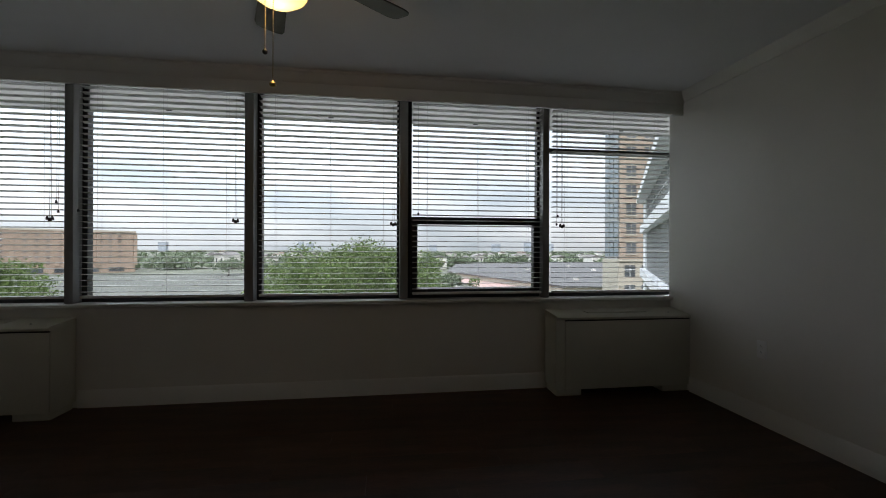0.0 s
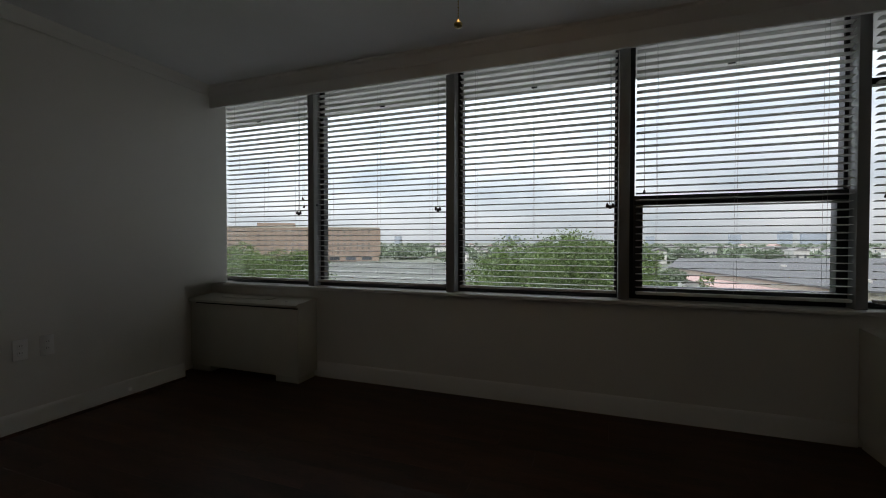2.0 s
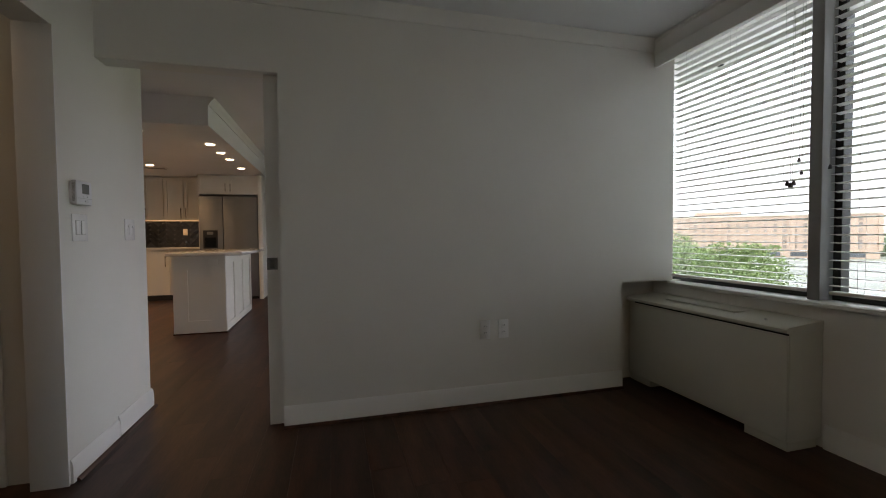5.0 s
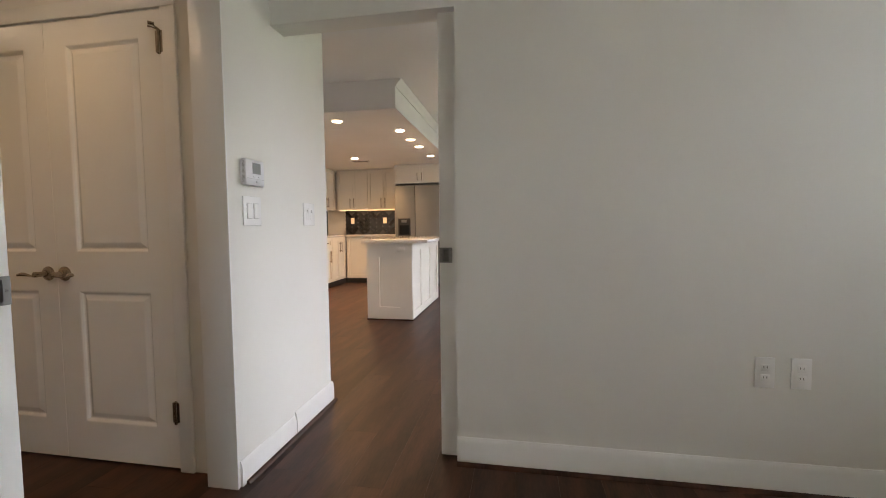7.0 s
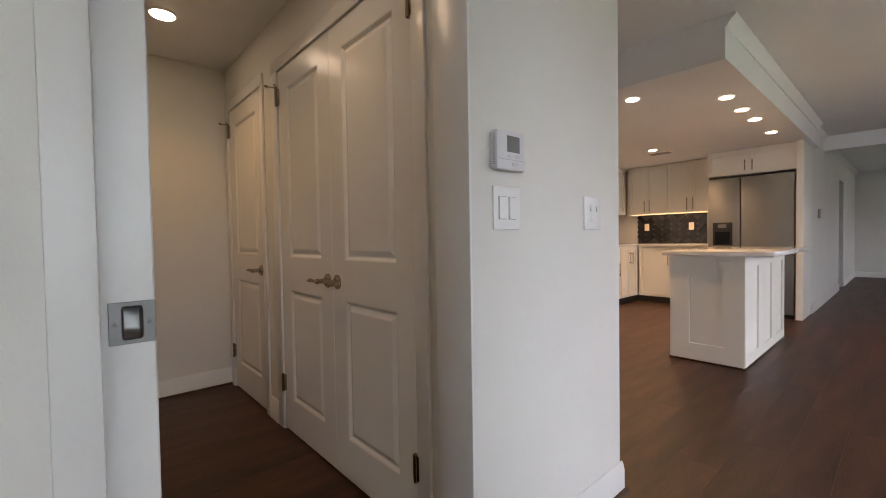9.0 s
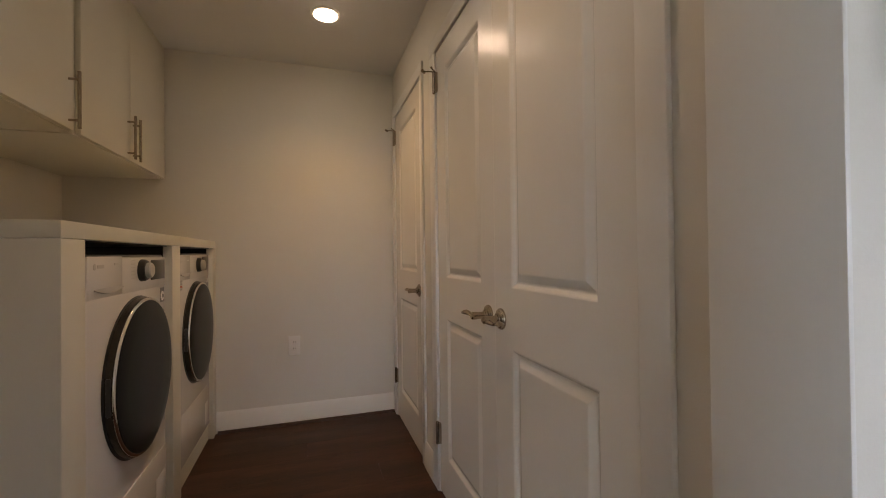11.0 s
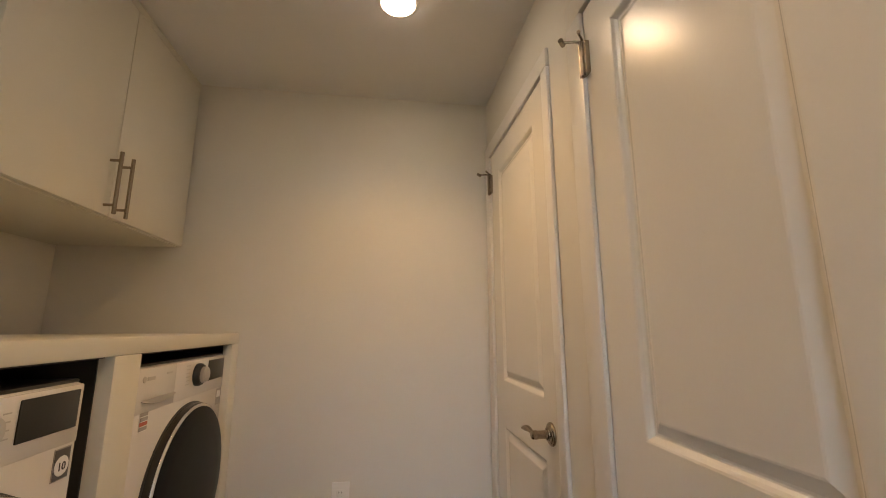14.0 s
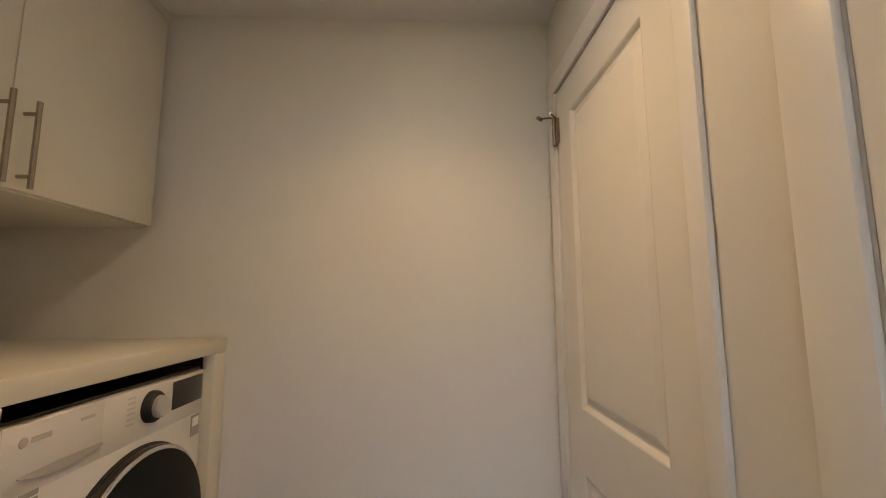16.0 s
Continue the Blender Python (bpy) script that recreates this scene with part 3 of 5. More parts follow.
def pocket_door(base, rows, pull, turn, label):
    """A sliding leaf with a flush pull let into its face. rows: u0, u1, back, face, bottom, top; pull: u0, u1, z0, z1;
    turn maps (u, out, z) to the world."""
    d = thing("pocket_door", base, label, "door", "pocket doors")
    u0, u1, back, face, zb, zt = rows
    p0, p1, q0, q1 = pull
    cu, cz = (p0 + p1) / 2, (q0 + q1) / 2
    hu, hz = 0.0155, 0.029

    def ring(bm, wu, wz, out, power, dz=0.0, n=48):
        made = []
        for k in range(n):
            c, s = math.cos(2 * math.pi * (k + 0.5) / n), math.sin(2 * math.pi * (k + 0.5) / n)
            made.append(bm.verts.new(turn(cu + wu * math.copysign(abs(c) ** (2 / power), c), out, cz + dz + wz * math.copysign(abs(s) ** (2 / power), s))))
        return made

    def lofted(bm, rings, close=True):
        for x, y in zip(rings, rings[1:]):
            for k in range(len(x)):
                bm.faces.new((x[k], x[(k + 1) % len(x)], y[(k + 1) % len(y)], y[k]))
        if close:
            bm.faces.new(rings[-1])
        return bm

    bm = bmesh.new()
    e = 0.003
    corners = ((u0, zb), (u1, zb), (u1, zt), (u0, zt))
    inner = ((u0 + e, zb + e), (u1 - e, zb + e), (u1 - e, zt - e), (u0 + e, zt - e))
    hole = ((cu - hu, cz - hz), (cu + hu, cz - hz), (cu + hu, cz + hz), (cu - hu, cz + hz))
    loops = [[bm.verts.new(turn(u, out, z)) for u, z in pts] for pts, out in ((corners, back), (corners, face - e), (inner, face), (hole, face))]
    lofted(bm, loops, False)
    bm.faces.new(loops[0][::-1])
    part("leaf", bm, TRIM, d, smooth=False)
    bm = bmesh.new()
    w, h = (p1 - p0) / 2, (q1 - q0) / 2
    lofted(bm, [ring(bm, w, h, face, 60), ring(bm, w, h, face + 0.002, 60), ring(bm, w - 0.001, h - 0.001, face + 0.003, 60), ring(bm, 0.0145, 0.028, face + 0.003, 9)], False)
    plate = part("flush_pull", bm, STEEL, d, "brushed steel flush pull")
    bm = bmesh.new()
    lofted(bm, [ring(bm, 0.0150, 0.0285, face + 0.0032, 9), ring(bm, 0.0143, 0.0278, face + 0.0036, 9), ring(bm, 0.0136, 0.0270, face + 0.0026, 9), ring(bm, 0.0128, 0.0250, face - 0.003, 8, 0.001),
                ring(bm, 0.0122, 0.0215, face - 0.008, 8, 0.004), ring(bm, 0.0116, 0.0180, face - 0.011, 8, 0.007), ring(bm, 0.0104, 0.0145, face - 0.0122, 7, 0.009)])
    part("finger_cup", bm, CUPMETAL, plate, "recessed steel finger cup")
    for su in (p0 + 0.0085, p1 - 0.0085):
        x = turn(su, face + 0.003, cz)
        part("screw", turned(bmesh.new(), x, Vector(turn(0, 1, 0)), [(0, 0.0042), (0.0006, 0.004), (0.001, 0.003)], 16), CUPMETAL, plate)
        part("screw_slot", turned(bmesh.new(), turn(su, face + 0.0039, cz), Vector(turn(0, 1, 0)), [(0, 0.0018), (0.0004, 0.0017)], 8), CUP, plate)
    return d, plate


# laundry pocket door, slid almost away into its wall
d1, plate1 = pocket_door((-2.02, -0.30, 0), (-2.064, -1.97, -0.335, -0.285, 0.008, 2.07), (-2.0630, -2.0005, 0.923, 0.992), lambda u, o, z: (u, o, z), "white pocket door slid almost fully open")
part("edge_pull", boxes((-2.0655, -2.0635, -0.323, -0.297, 0.925, 0.992), bevel=0.0005), STEEL, d1, "steel edge plate")
structure("pocket_jamb", boxes((-1.99, -1.931, YS - 0.02, YS + 0.011, 0, 2.064), (-2.0, -1.985, -0.385, -0.345, 0, 2.06), bevel=0.004), TRIM, "white painted pocket door jamb", "jamb")
# hall pocket door
d2, plate2 = pocket_door((-3.18, 0.6, 0), (0.556, 0.66, -3.215, -3.17, 0.008, 2.07), (0.5575, 0.616, 0.93, 1.0), lambda u, o, z: (o, u, z), "white pocket door slid into the wall")
structure("door_jamb_partition", boxes((-2.784, -2.776, -0.385, YS + 0.006, 0, HEAD), bevel=0.0015), TRIM, "white painted door jamb", "jamb")


# ---- ceiling fan ----
FX, FY = -0.29, 1.70
fan = thing("ceiling_fan", (FX, FY, H), "dark-bladed ceiling fan with a lit amber bowl", "ceiling fan")
part("canopy", turned(bmesh.new(), (FX, FY, H - 0.002), (0, 0, -1), [(0, 0.07), (0.03, 0.065), (0.045, 0.03)], 28), BRASS, fan)
part("motor", turned(bmesh.new(), (FX, FY, H - 0.04), (0, 0, -1), [(0, 0.06), (0.02, 0.11), (0.07, 0.12), (0.1, 0.1), (0.13, 0.06), (0.16, 0.055)], 32), BRASS, fan)
for k in range(5):
    a = radians(36 + 72 * k)
    c, s = math.cos(a), math.sin(a)
    bm = bmesh.new()
    outline = [(0.17, 0.05), (0.35, 0.062), (0.58, 0.072), (0.61, 0.062), (0.622, 0.04), (0.622, -0.04), (0.61, -0.062), (0.58, -0.072), (0.35, -0.062), (0.17, -0.05)]
    low = [bm.verts.new((FX + u * c - v * s, FY + u * s + v * c, 2.33 + v * 0.2)) for u, v in outline]
    top = [bm.verts.new(q.co + Vector((0, 0, 0.008))) for q in low]
    bm.faces.new(low[::-1]), bm.faces.new(top)
    for j in range(len(low)):
        bm.faces.new((low[j], low[(j + 1) % len(low)], top[(j + 1) % len(low)], top[j]))
    blade = part("blade", bm, BLADE, fan)
    bm = bmesh.new()
    tube(bm, [(FX + 0.09 * c, FY + 0.09 * s, 2.355), (FX + 0.16 * c, FY + 0.16 * s, 2.33), (FX + 0.22 * c, FY + 0.22 * s, 2.327)], [0.012, 0.014, 0.02], 8, 0.4)
    part("blade_arm", bm, BRASS, blade, "brass blade arm")
part("light_fitter", turned(bmesh.new(), (FX, FY, 2.26), (0, 0, -1), [(0, 0.055), (0.02, 0.075), (0.035, 0.08)], 28), BRASS, fan)
part("light_bowl", turned(bmesh.new(), (FX, FY, 2.225), (0, 0, -1), [(0, 0.11), (0.02, 0.118), (0.05, 0.105), (0.075, 0.07), (0.088, 0.025), (0.09, 0.001)], 32), FANGLOW, fan, "lit amber glass bowl")
for cx, cy, zb, rr, mt in ((FX - 0.045, FY - 0.02, 1.955, 0.009, BLACKPL), (FX - 0.005, FY - 0.06, 1.815, 0.012, BRASS)):
    bm = bmesh.new()
    cyl(bm, (cx, cy, zb), (cx, cy, 2.3), 0.0012, sides=6)
    z = zb
    while z < 2.3:
        bmesh.ops.create_icosphere(bm, subdivisions=1, radius=0.0022, matrix=Matrix.Translation((cx, cy, z)))
        z += 0.009
    chain = part("pull_chain", bm, BRASS, fan)
    part("chain_fob", turned(bmesh.new(), (cx, cy, zb - 0.025), (0, 0, 1), [(0, 0.003), (0.004, rr), (0.012, rr * 1.1), (0.02, rr * 0.5), (0.026, 0.002)], 14), mt, chain, "small pull chain fob")
fan_lamp = bpy.data.lights.new("fan_bulb", "POINT")
fan_lamp.energy, fan_lamp.color, fan_lamp.shadow_soft_size = 1.2, (1.0, 0.7, 0.35), 0.1
new("fan_bulb", fan_lamp).location = (FX, FY, 2.10)


# ---- laundry ----
def panel_door(name, y0, y1, hinge_side, label, group):
    """Two-panel moulded closet door facing +x, from y0 to y1 (y0 < y1); hinge_side: -1 at y0, +1 at y1."""
    z0, z1 = 0.012, 2.04
    d = thing(name, (CX, (y0 + y1) / 2, 0), label, "door", group)
    s = 0.115
    a, b = y0 + s, y1 - s
    bm = bmesh.new()
    xf, xb = CX + 0.002, CX - 0.034
    # stiles and rails
    for r in ((y0, a, z0, z1), (b, y1, z0, z1), (a, b, z0, 0.195), (a, b, 0.815, 0.998), (a, b, 1.93, z1)):
        box(bm, xb, xf, r[0], r[1], r[2], r[3])
    bmesh.ops.remove_doubles(bm, verts=bm.verts[:], dist=1e-5)
    leaf = part("leaf", bm, DOOR, d)
    for p0, p1 in ((0.195, 0.815), (0.998, 1.93)):
        # sloping moulding round a sunk, then raised field
        bm = bmesh.new()
        steps = [(0.0, xf), (0.004, xf - 0.0015), (0.009, xf - 0.006), (0.013, xf - 0.0115), (0.016, xf - 0.0125), (0.020, xf - 0.0125), (0.041, xf - 0.0022), (0.045, xf - 0.0015)]
        rings = [[bm.verts.new((x, yy, zz)) for yy, zz in ((a + o, p0 + o), (b - o, p0 + o), (b - o, p1 - o), (a + o, p1 - o))] for o, x in steps]
        for r0, r1 in zip(rings, rings[1:]):
            for k in range(4):
                bm.faces.new((r0[k], r0[(k + 1) % 4], r1[(k + 1) % 4], r1[k]))
        bm.faces.new(rings[-1])
        part("door_panel", bm, DOOR, leaf, "sunk moulded panel", smooth=False)
    yh = y0 + 0.001 if hinge_side < 0 else y1 - 0.001
    for zc, stop in ((0.275, False), (1.90, True)):
        bm = bmesh.new()
        cyl(bm, (CX + 0.016, yh, zc - 0.046), (CX + 0.016, yh, zc + 0.046), 0.0072, sides=14)
        turned(bm, (CX + 0.016, yh, zc + 0.046), (0, 0, 1), [(0, 0.0075), (0.004, 0.0075), (0.008, 0.003)], 12)
        turned(bm, (CX + 0.016, yh, zc - 0.046), (0, 0, -1), [(0, 0.0075), (0.004, 0.0075), (0.008, 0.003)], 12)
        box(bm, CX + 0.002, CX + 0.0146, yh - 0.017, yh + 0.017, zc - 0.045, zc + 0.045)
        hinge = part("hinge", bm, NICKEL, d, "brushed nickel butt hinge")
        if stop:
            bm = bmesh.new()
            q = -hinge_side
            tube(bm, [(CX + 0.008, yh, zc + 0.05), (CX + 0.03, yh - q * 0.004, zc + 0.052), (CX + 0.062, yh - q * 0.012, zc + 0.052)], [0.004, 0.0035, 0.0035], 8)
            cyl(bm, (CX + 0.055, yh - q * 0.02, zc + 0.052), (CX + 0.07, yh - q * 0.004, zc + 0.052), 0.007, sides=12)
            tube(bm, [(CX + 0.008, yh, zc + 0.05), (CX + 0.03, yh + q * 0.02, zc + 0.056), (CX + 0.036, yh + q * 0.03, zc + 0.056)], [0.004, 0.003, 0.005], 8)
            part("hinge_gap_shade", bm, NICKEL, hinge, "hinge pin door stop")
    return d


def lever(parent, y, z, way):
    """A curved lever on a round rose; way: +1 points to +y."""
    x = CX + 0.002
    rose = part("rose", turned(bmesh.new(), (x, y, z), (1, 0, 0), [(0, 0.0335), (0.004, 0.0335), (0.007, 0.032), (0.0085, 0.027), (0.0105, 0.026), (0.013, 0.0185), (0.017, 0.0175)], 32), NICKEL, parent, "round nickel rose")
    bm = bmesh.new()
    turned(bm, (x + 0.015, y, z), (1, 0, 0), [(0, 0.0145), (0.004, 0.0145), (0.006, 0.0118), (0.03, 0.0118), (0.034, 0.013), (0.046, 0.0125), (0.05, 0.009)], 20)
    pts, rad = [], []
    for k in range(15):
        u = k / 14
        pts.append((x + 0.053 - 0.010 * math.sin(u * math.pi), y + way * (-0.004 + 0.110 * u), z - 0.007 * math.sin(u * math.pi * 1.7) - 0.008 * u))
        rad.append(0.0128 - 0.0066 * math.sin(min(1.0, u / 0.84) * math.pi) ** 1.2 if u < 0.88 else 0.0118 - 0.030 * (u - 0.88))
    end = Vector(pts[-1])
    pts.append(tuple(end + Vector((0, way * 0.003, 0.001))))
    rad.append(0.002)
    tube(bm, pts, rad, 14, 0.7)
    part("lever", bm, NICKEL, rose, "curved nickel lever")


closet_r = panel_door("closet_door", -1.2112, -0.5915, 1, "white two-panel closet door of a closed pair", "closet doors")
lever(closet_r, -1.168, 0.896, 1)
closet_l = panel_door("closet_door", -1.8285, -1.2132, -1, "white two-panel closet door of a closed pair", "closet doors")
lever(closet_l, -1.262, 0.896, -1)
closet_a = panel_door("closet_door", -2.7985, -2.1215, -1, "white two-panel single closet door, closed", "closet doors")
lever(closet_a, -2.185, 0.902, -1)


def casing(name, y0, y1, low, high):
    """Flat eased casing round a door opening in the closet wall; low, high: its outer edges."""
    t, head = 0.0135, 2.112
    c = thing(name, (CX, (y0 + y1) / 2, 0), "white painted flat door casing", "trim", kind="structure")
    part("casing_leg", boxes((CX, CX + t, low, y0 - 0.006, 0.0, 2.046), bevel=0.003), TRIM, c)
    part("casing_leg", boxes((CX, CX + t, y1 + 0.006, high, 0.0, 2.046), bevel=0.003), TRIM, c)
    part("casing_head", boxes((CX, CX + t, low, high, 2.0465, head), bevel=0.003), TRIM, c)
    part("door_frame", boxes((CX - 0.036, CX + 0.0005, y0 - 0.0058, y0 - 0.0015, 0.0, 2.0455), (CX - 0.036, CX + 0.0005, y1 + 0.0015, y1 + 0.0058, 0.0, 2.0455), (CX - 0.036, CX + 0.0005, y0 - 0.0015, y1 + 0.0015, 2.0425, 2.046)), TRIM, c, "white painted door frame edge")
    # near-black sheet makes the gaps round the doors look shaded
    structure(name + "_gap_shade", boxes((CX - 0.06, CX - 0.042, y0 - 0.01, y1 + 0.01, 0, 2.06)), SLOT, "near-black sheet as shade behind the closed doors", "trim")


casing("casing_pair", -1.829, -0.591, -1.913, -0.515)
casing("casing_single", -2.799, -2.121, -2.873, -2.066)

# downlight in the laundry ceiling
DOWNLIGHTS = []


def downlight(x, y, z, label, group, r=0.075):
    d = thing("recessed_light", (x, y, z), label, "ceiling light", group)
    part("trim_ring", turned(bmesh.new(), (x, y, z + 0.002), (0, 0, -1), [(0, r + 0.012), (0.004, r + 0.012), (0.007, r + 0.006), (0.008, r)], 32), TRIM, d, "white trim ring")
    part("diffuser", turned(bmesh.new(), (x, y, z - 0.006), (0, 0, -1), [(0, r - 0.003), (0.004, r - 0.006)], 32), LAMPGLOW, d, "glowing diffuser")
    return d


LX, LY = -2.378, -2.235
for y, watts in ((LY, 2.95), (-1.03, 1.35)):
    downlight(LX, y, HL, "lit recessed downlight in the laundry ceiling", "downlights", 0.064)
    spot("laundry_lamp", LX, y, HL - 0.02, watts, WARM, 128, 0.06, 0.9)

# washer surround and top
FXW = -1.73
surround = thing("washer_surround", (-1.35, -2.05, 0), "white built-in surround with a top over two washers", "cabinet")
part("worktop", boxes((FXW, -0.952, YE + 0.002, -1.19, 1.1505, 1.194), bevel=0.003), LAUNDRYCAB, surround)
for a, b in ((YE + 0.002, -2.806), (-2.139, -2.027), (-1.303, -1.19)):
    part("upright", boxes((FXW, -0.952, a, b, 0.0, 1.15), bevel=0.003), LAUNDRYCAB, surround)
# near-black sheets beside, over and behind the machines paint the recess shade
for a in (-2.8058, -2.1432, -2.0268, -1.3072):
    part("side_shade_sheet", boxes((FXW + 0.035, -1.02, a, a + 0.004, 0.10, 1.146)), SLOT, surround, "dark sheet standing in for shade in the recess")
part("top_shade_sheet", boxes((FXW + 0.02, -1.02, -2.80, -2.144, 1.146, 1.15), (FXW + 0.02, -1.02, -2.022, -1.308, 1.146, 1.15)), SLOT, surround)
part("plinth", boxes((FXW + 0.03, -0.952, -2.805, -1.304, 0.0, 0.10)), LAUNDRYCAB, surround)
part("back_shade_sheet", boxes((-1.02, -0.96, -2.805, -1.304, 0.10, 1.15)), SLOT, surround, "dark sheet standing in for shade behind the machines")


DARKCHROME = material("smoked_gloss", (0.022, 0.02, 0.019), 0.16, vary=0.05)
SLATEGREY = material("badge_grey", (0.10, 0.10, 0.11), 0.4, vary=0.03)
DIALMETAL = material("satin_dial", (0.55, 0.54, 0.53), 0.35, metal=0.5, vary=0.04)
FAINTPRINT = material("faint_print", (0.47, 0.46, 0.45), 0.5, vary=0.03)
GRIP = material("grip_grey", (0.40, 0.39, 0.39), 0.4, vary=0.03)
DISPLAY = material("grey_display", (0.022, 0.024, 0.026), 0.3, vary=0.05)
REDPRINT = material("red_print", (0.45, 0.10, 0.05), 0.5)


def lettering(text, size, place, mat, parent):
    curve = bpy.data.curves.new("lettering", "FONT")
    curve.body, curve.size, curve.extrude = text, size, 0.0004
    flat = new("lettering_curve", curve)
    me = bpy.data.meshes.new_from_object(flat.evaluated_get(bpy.context.evaluated_depsgraph_get()))
    bpy.data.objects.remove(flat)
    me.transform(Matrix.Translation(-base_of(parent)) @ place)
    me.materials.clear()
    me.materials.append(mat)
    ob = new("lettering", me)
    ob.parent = parent
    return ob


def washer(yc, label, n, xf, z1):
    """A front-loading machine, front at FXW facing -x."""
    w = 0.635
    y0, y1, z0 = yc - w / 2, yc + w / 2, 0.10
    m = thing("washing_machine", (xf + 0.35, yc, z0), label, "washing machine", "laundry machines")
    xs = xf - 0.0052
    body = part("body", boxes((xs, xf + 0.68, y0, y1, z0, z1), bevel=0.012), WASHER, m)
    part("top_lid", boxes((xf + 0.004, xf + 0.676, y0 + 0.006, y1 - 0.006, z1 - 0.002, z1 + 0.006), bevel=0.003), BLACKPL, m, "dark top plate")
    part("lower_panel", boxes((xs - 0.003, xs + 0.002, y0 + 0.01, y1 - 0.01, z0 + 0.01, 0.35), bevel=0.003), WASHER, m)
    fascia = part("control_panel", boxes((xf - 0.006, xf + 0.004, y0 + 0.004, y1 - 0.004, 0.985, z1 - 0.004), bevel=0.004), WASHER, m)
    part("display", boxes((xf - 0.0085, xf - 0.006, y0 + 0.018, y0 + 0.165, z1 - 0.088, z1 - 0.014), bevel=0.002), DISPLAY, fascia, "dark touch display")
    yd = yc - 0.064
    part("dial_ring", turned(bmesh.new(), (xf - 0.006, yd, 1.056), (-1, 0, 0), [(0, 0.039), (0.012, 0.038), (0.018, 0.034), (0.019, 0.028)], 32), BLACKPL, fascia)
    part("dial", turned(bmesh.new(), (xf - 0.02, yd, 1.056), (-1, 0, 0), [(0, 0.0275), (0.016, 0.0265), (0.020, 0.023), (0.0205, 0.001)], 32), DIALMETAL, fascia, "brushed metal programme dial")
    for k in range(6):
        part("printed_line", boxes((xf - 0.0064, xf - 0.006, yd + 0.058, yd + 0.085, 1.03 + k * 0.012, 1.033 + k * 0.012)), FAINTPRINT, fascia)
        if k < 4:
            part("printed_line", boxes((xf - 0.0064, xf - 0.006, yd - 0.075, yd - 0.058, 1.03 + k * 0.014, 1.0325 + k * 0.014)), FAINTPRINT, fascia)
    drawer = part("drawer_front", boxes((xf - 0.0063, xf - 0.004, y1 - 0.225, y1 - 0.006, 0.989, 1.106), bevel=0.001), WASHER, fascia)
    # a crescent finger hold, thickest in the middle
    bm = bmesh.new()
    rows = []
    for k in range(13):
        q = k / 12
        y, low = y1 - 0.225 + 0.185 * q, z1 - 0.108 + 0.020 * (1 - math.sin(math.pi * (0.1 + 0.8 * q)))
        rows.append([bm.verts.new((x, y, z)) for x, z in ((xf - 0.0068, low), (xf - 0.0115, low + 0.001), (xf - 0.0072, low + 0.003 + 0.016 * math.sin(math.pi * q)))])
    for p, q in zip(rows, rows[1:]):
        for k in range(3):
            bm.faces.new((p[k], p[(k + 1) % 3], q[(k + 1) % 3], q[k]))
    bm.faces.new(rows[0]), bm.faces.new(rows[-1][::-1])
    part("drawer_grip", bm, GRIP, drawer, "shaded finger grip")
    part("badge", boxes((xf - 0.0074, xf - 0.0068, y1 - 0.10, y1 - 0.06, 1.072, 1.082)), FAINTPRINT, drawer)
    part("badge_disc", turned(bmesh.new(), (xf - 0.0068, y1 - 0.045, 1.077), (-1, 0, 0), [(0, 0.009), (0.0008, 0.0085)], 18), FAINTPRINT, drawer)
    part("printed_line", boxes((xf - 0.0074, xf - 0.0068, y1 - 0.2, y1 - 0.165, 1.08, 1.086)), FAINTPRINT, drawer)
    sticker = part("sticker", boxes((xs - 0.001, xs, y0 + 0.018, y0 + 0.062, 0.922, 0.982)), GREYPRINT, body, "small grey printed sticker")
    if n:
        part("sticker_text", boxes((xs - 0.002, xs - 0.001, y0 + 0.024, y0 + 0.056, 0.95, 0.975)), PLASTIC, sticker)
        st = part("energy_sticker", boxes((xs - 0.001, xs, y1 - 0.087, y1 - 0.045, 0.94, 0.993)), PLASTIC, body, "white and grey energy sticker")
        for k in range(4):
            part("sticker_bar" if k != 1 else "sticker_red_bar", boxes((xs - 0.0018, xs - 0.001, y1 - 0.085, y1 - 0.047, 0.942 + k * 0.0125, 0.952 + k * 0.0125)), GREYPRINT if k != 1 else REDPRINT, st)
    else:
        badge = part("warranty_badge", boxes((xs - 0.0018, xs - 0.001, y0 + 0.020, y0 + 0.060, 0.924, 0.980)), SLATEGREY, body, "black and white warranty badge")
        part("badge_ring", turned(bmesh.new(), (xs - 0.0018, y0 + 0.040, 0.948), (-1, 0, 0), [(0, 0.019), (0.0008, 0.018)], 24), PLASTIC, badge)
        lettering("10", 0.022, Matrix.Translation((xs - 0.003, y0 + 0.052, 0.940)) @ Euler((radians(90), 0, radians(-90))).to_matrix().to_4x4(), BLACKPL, badge)
    c, zc = yc - 0.033, 0.702
    door = part("drum_door", turned(bmesh.new(), (xs, c, zc), (-1, 0, 0), [(0, 0.262), (0.010, 0.264), (0.022, 0.262), (0.025, 0.259)], 64), DARKCHROME, m, "round door with a smoked metal side")
    part("chrome_rim", turned(bmesh.new(), (xs - 0.022, c, zc), (-1, 0, 0), [(0, 0.2605), (0.003, 0.2605), (0.0055, 0.259), (0.007, 0.2565), (0.0075, 0.2535), (0.0075, 0.252)], 64), CHROME, door, "thin polished chrome rim")
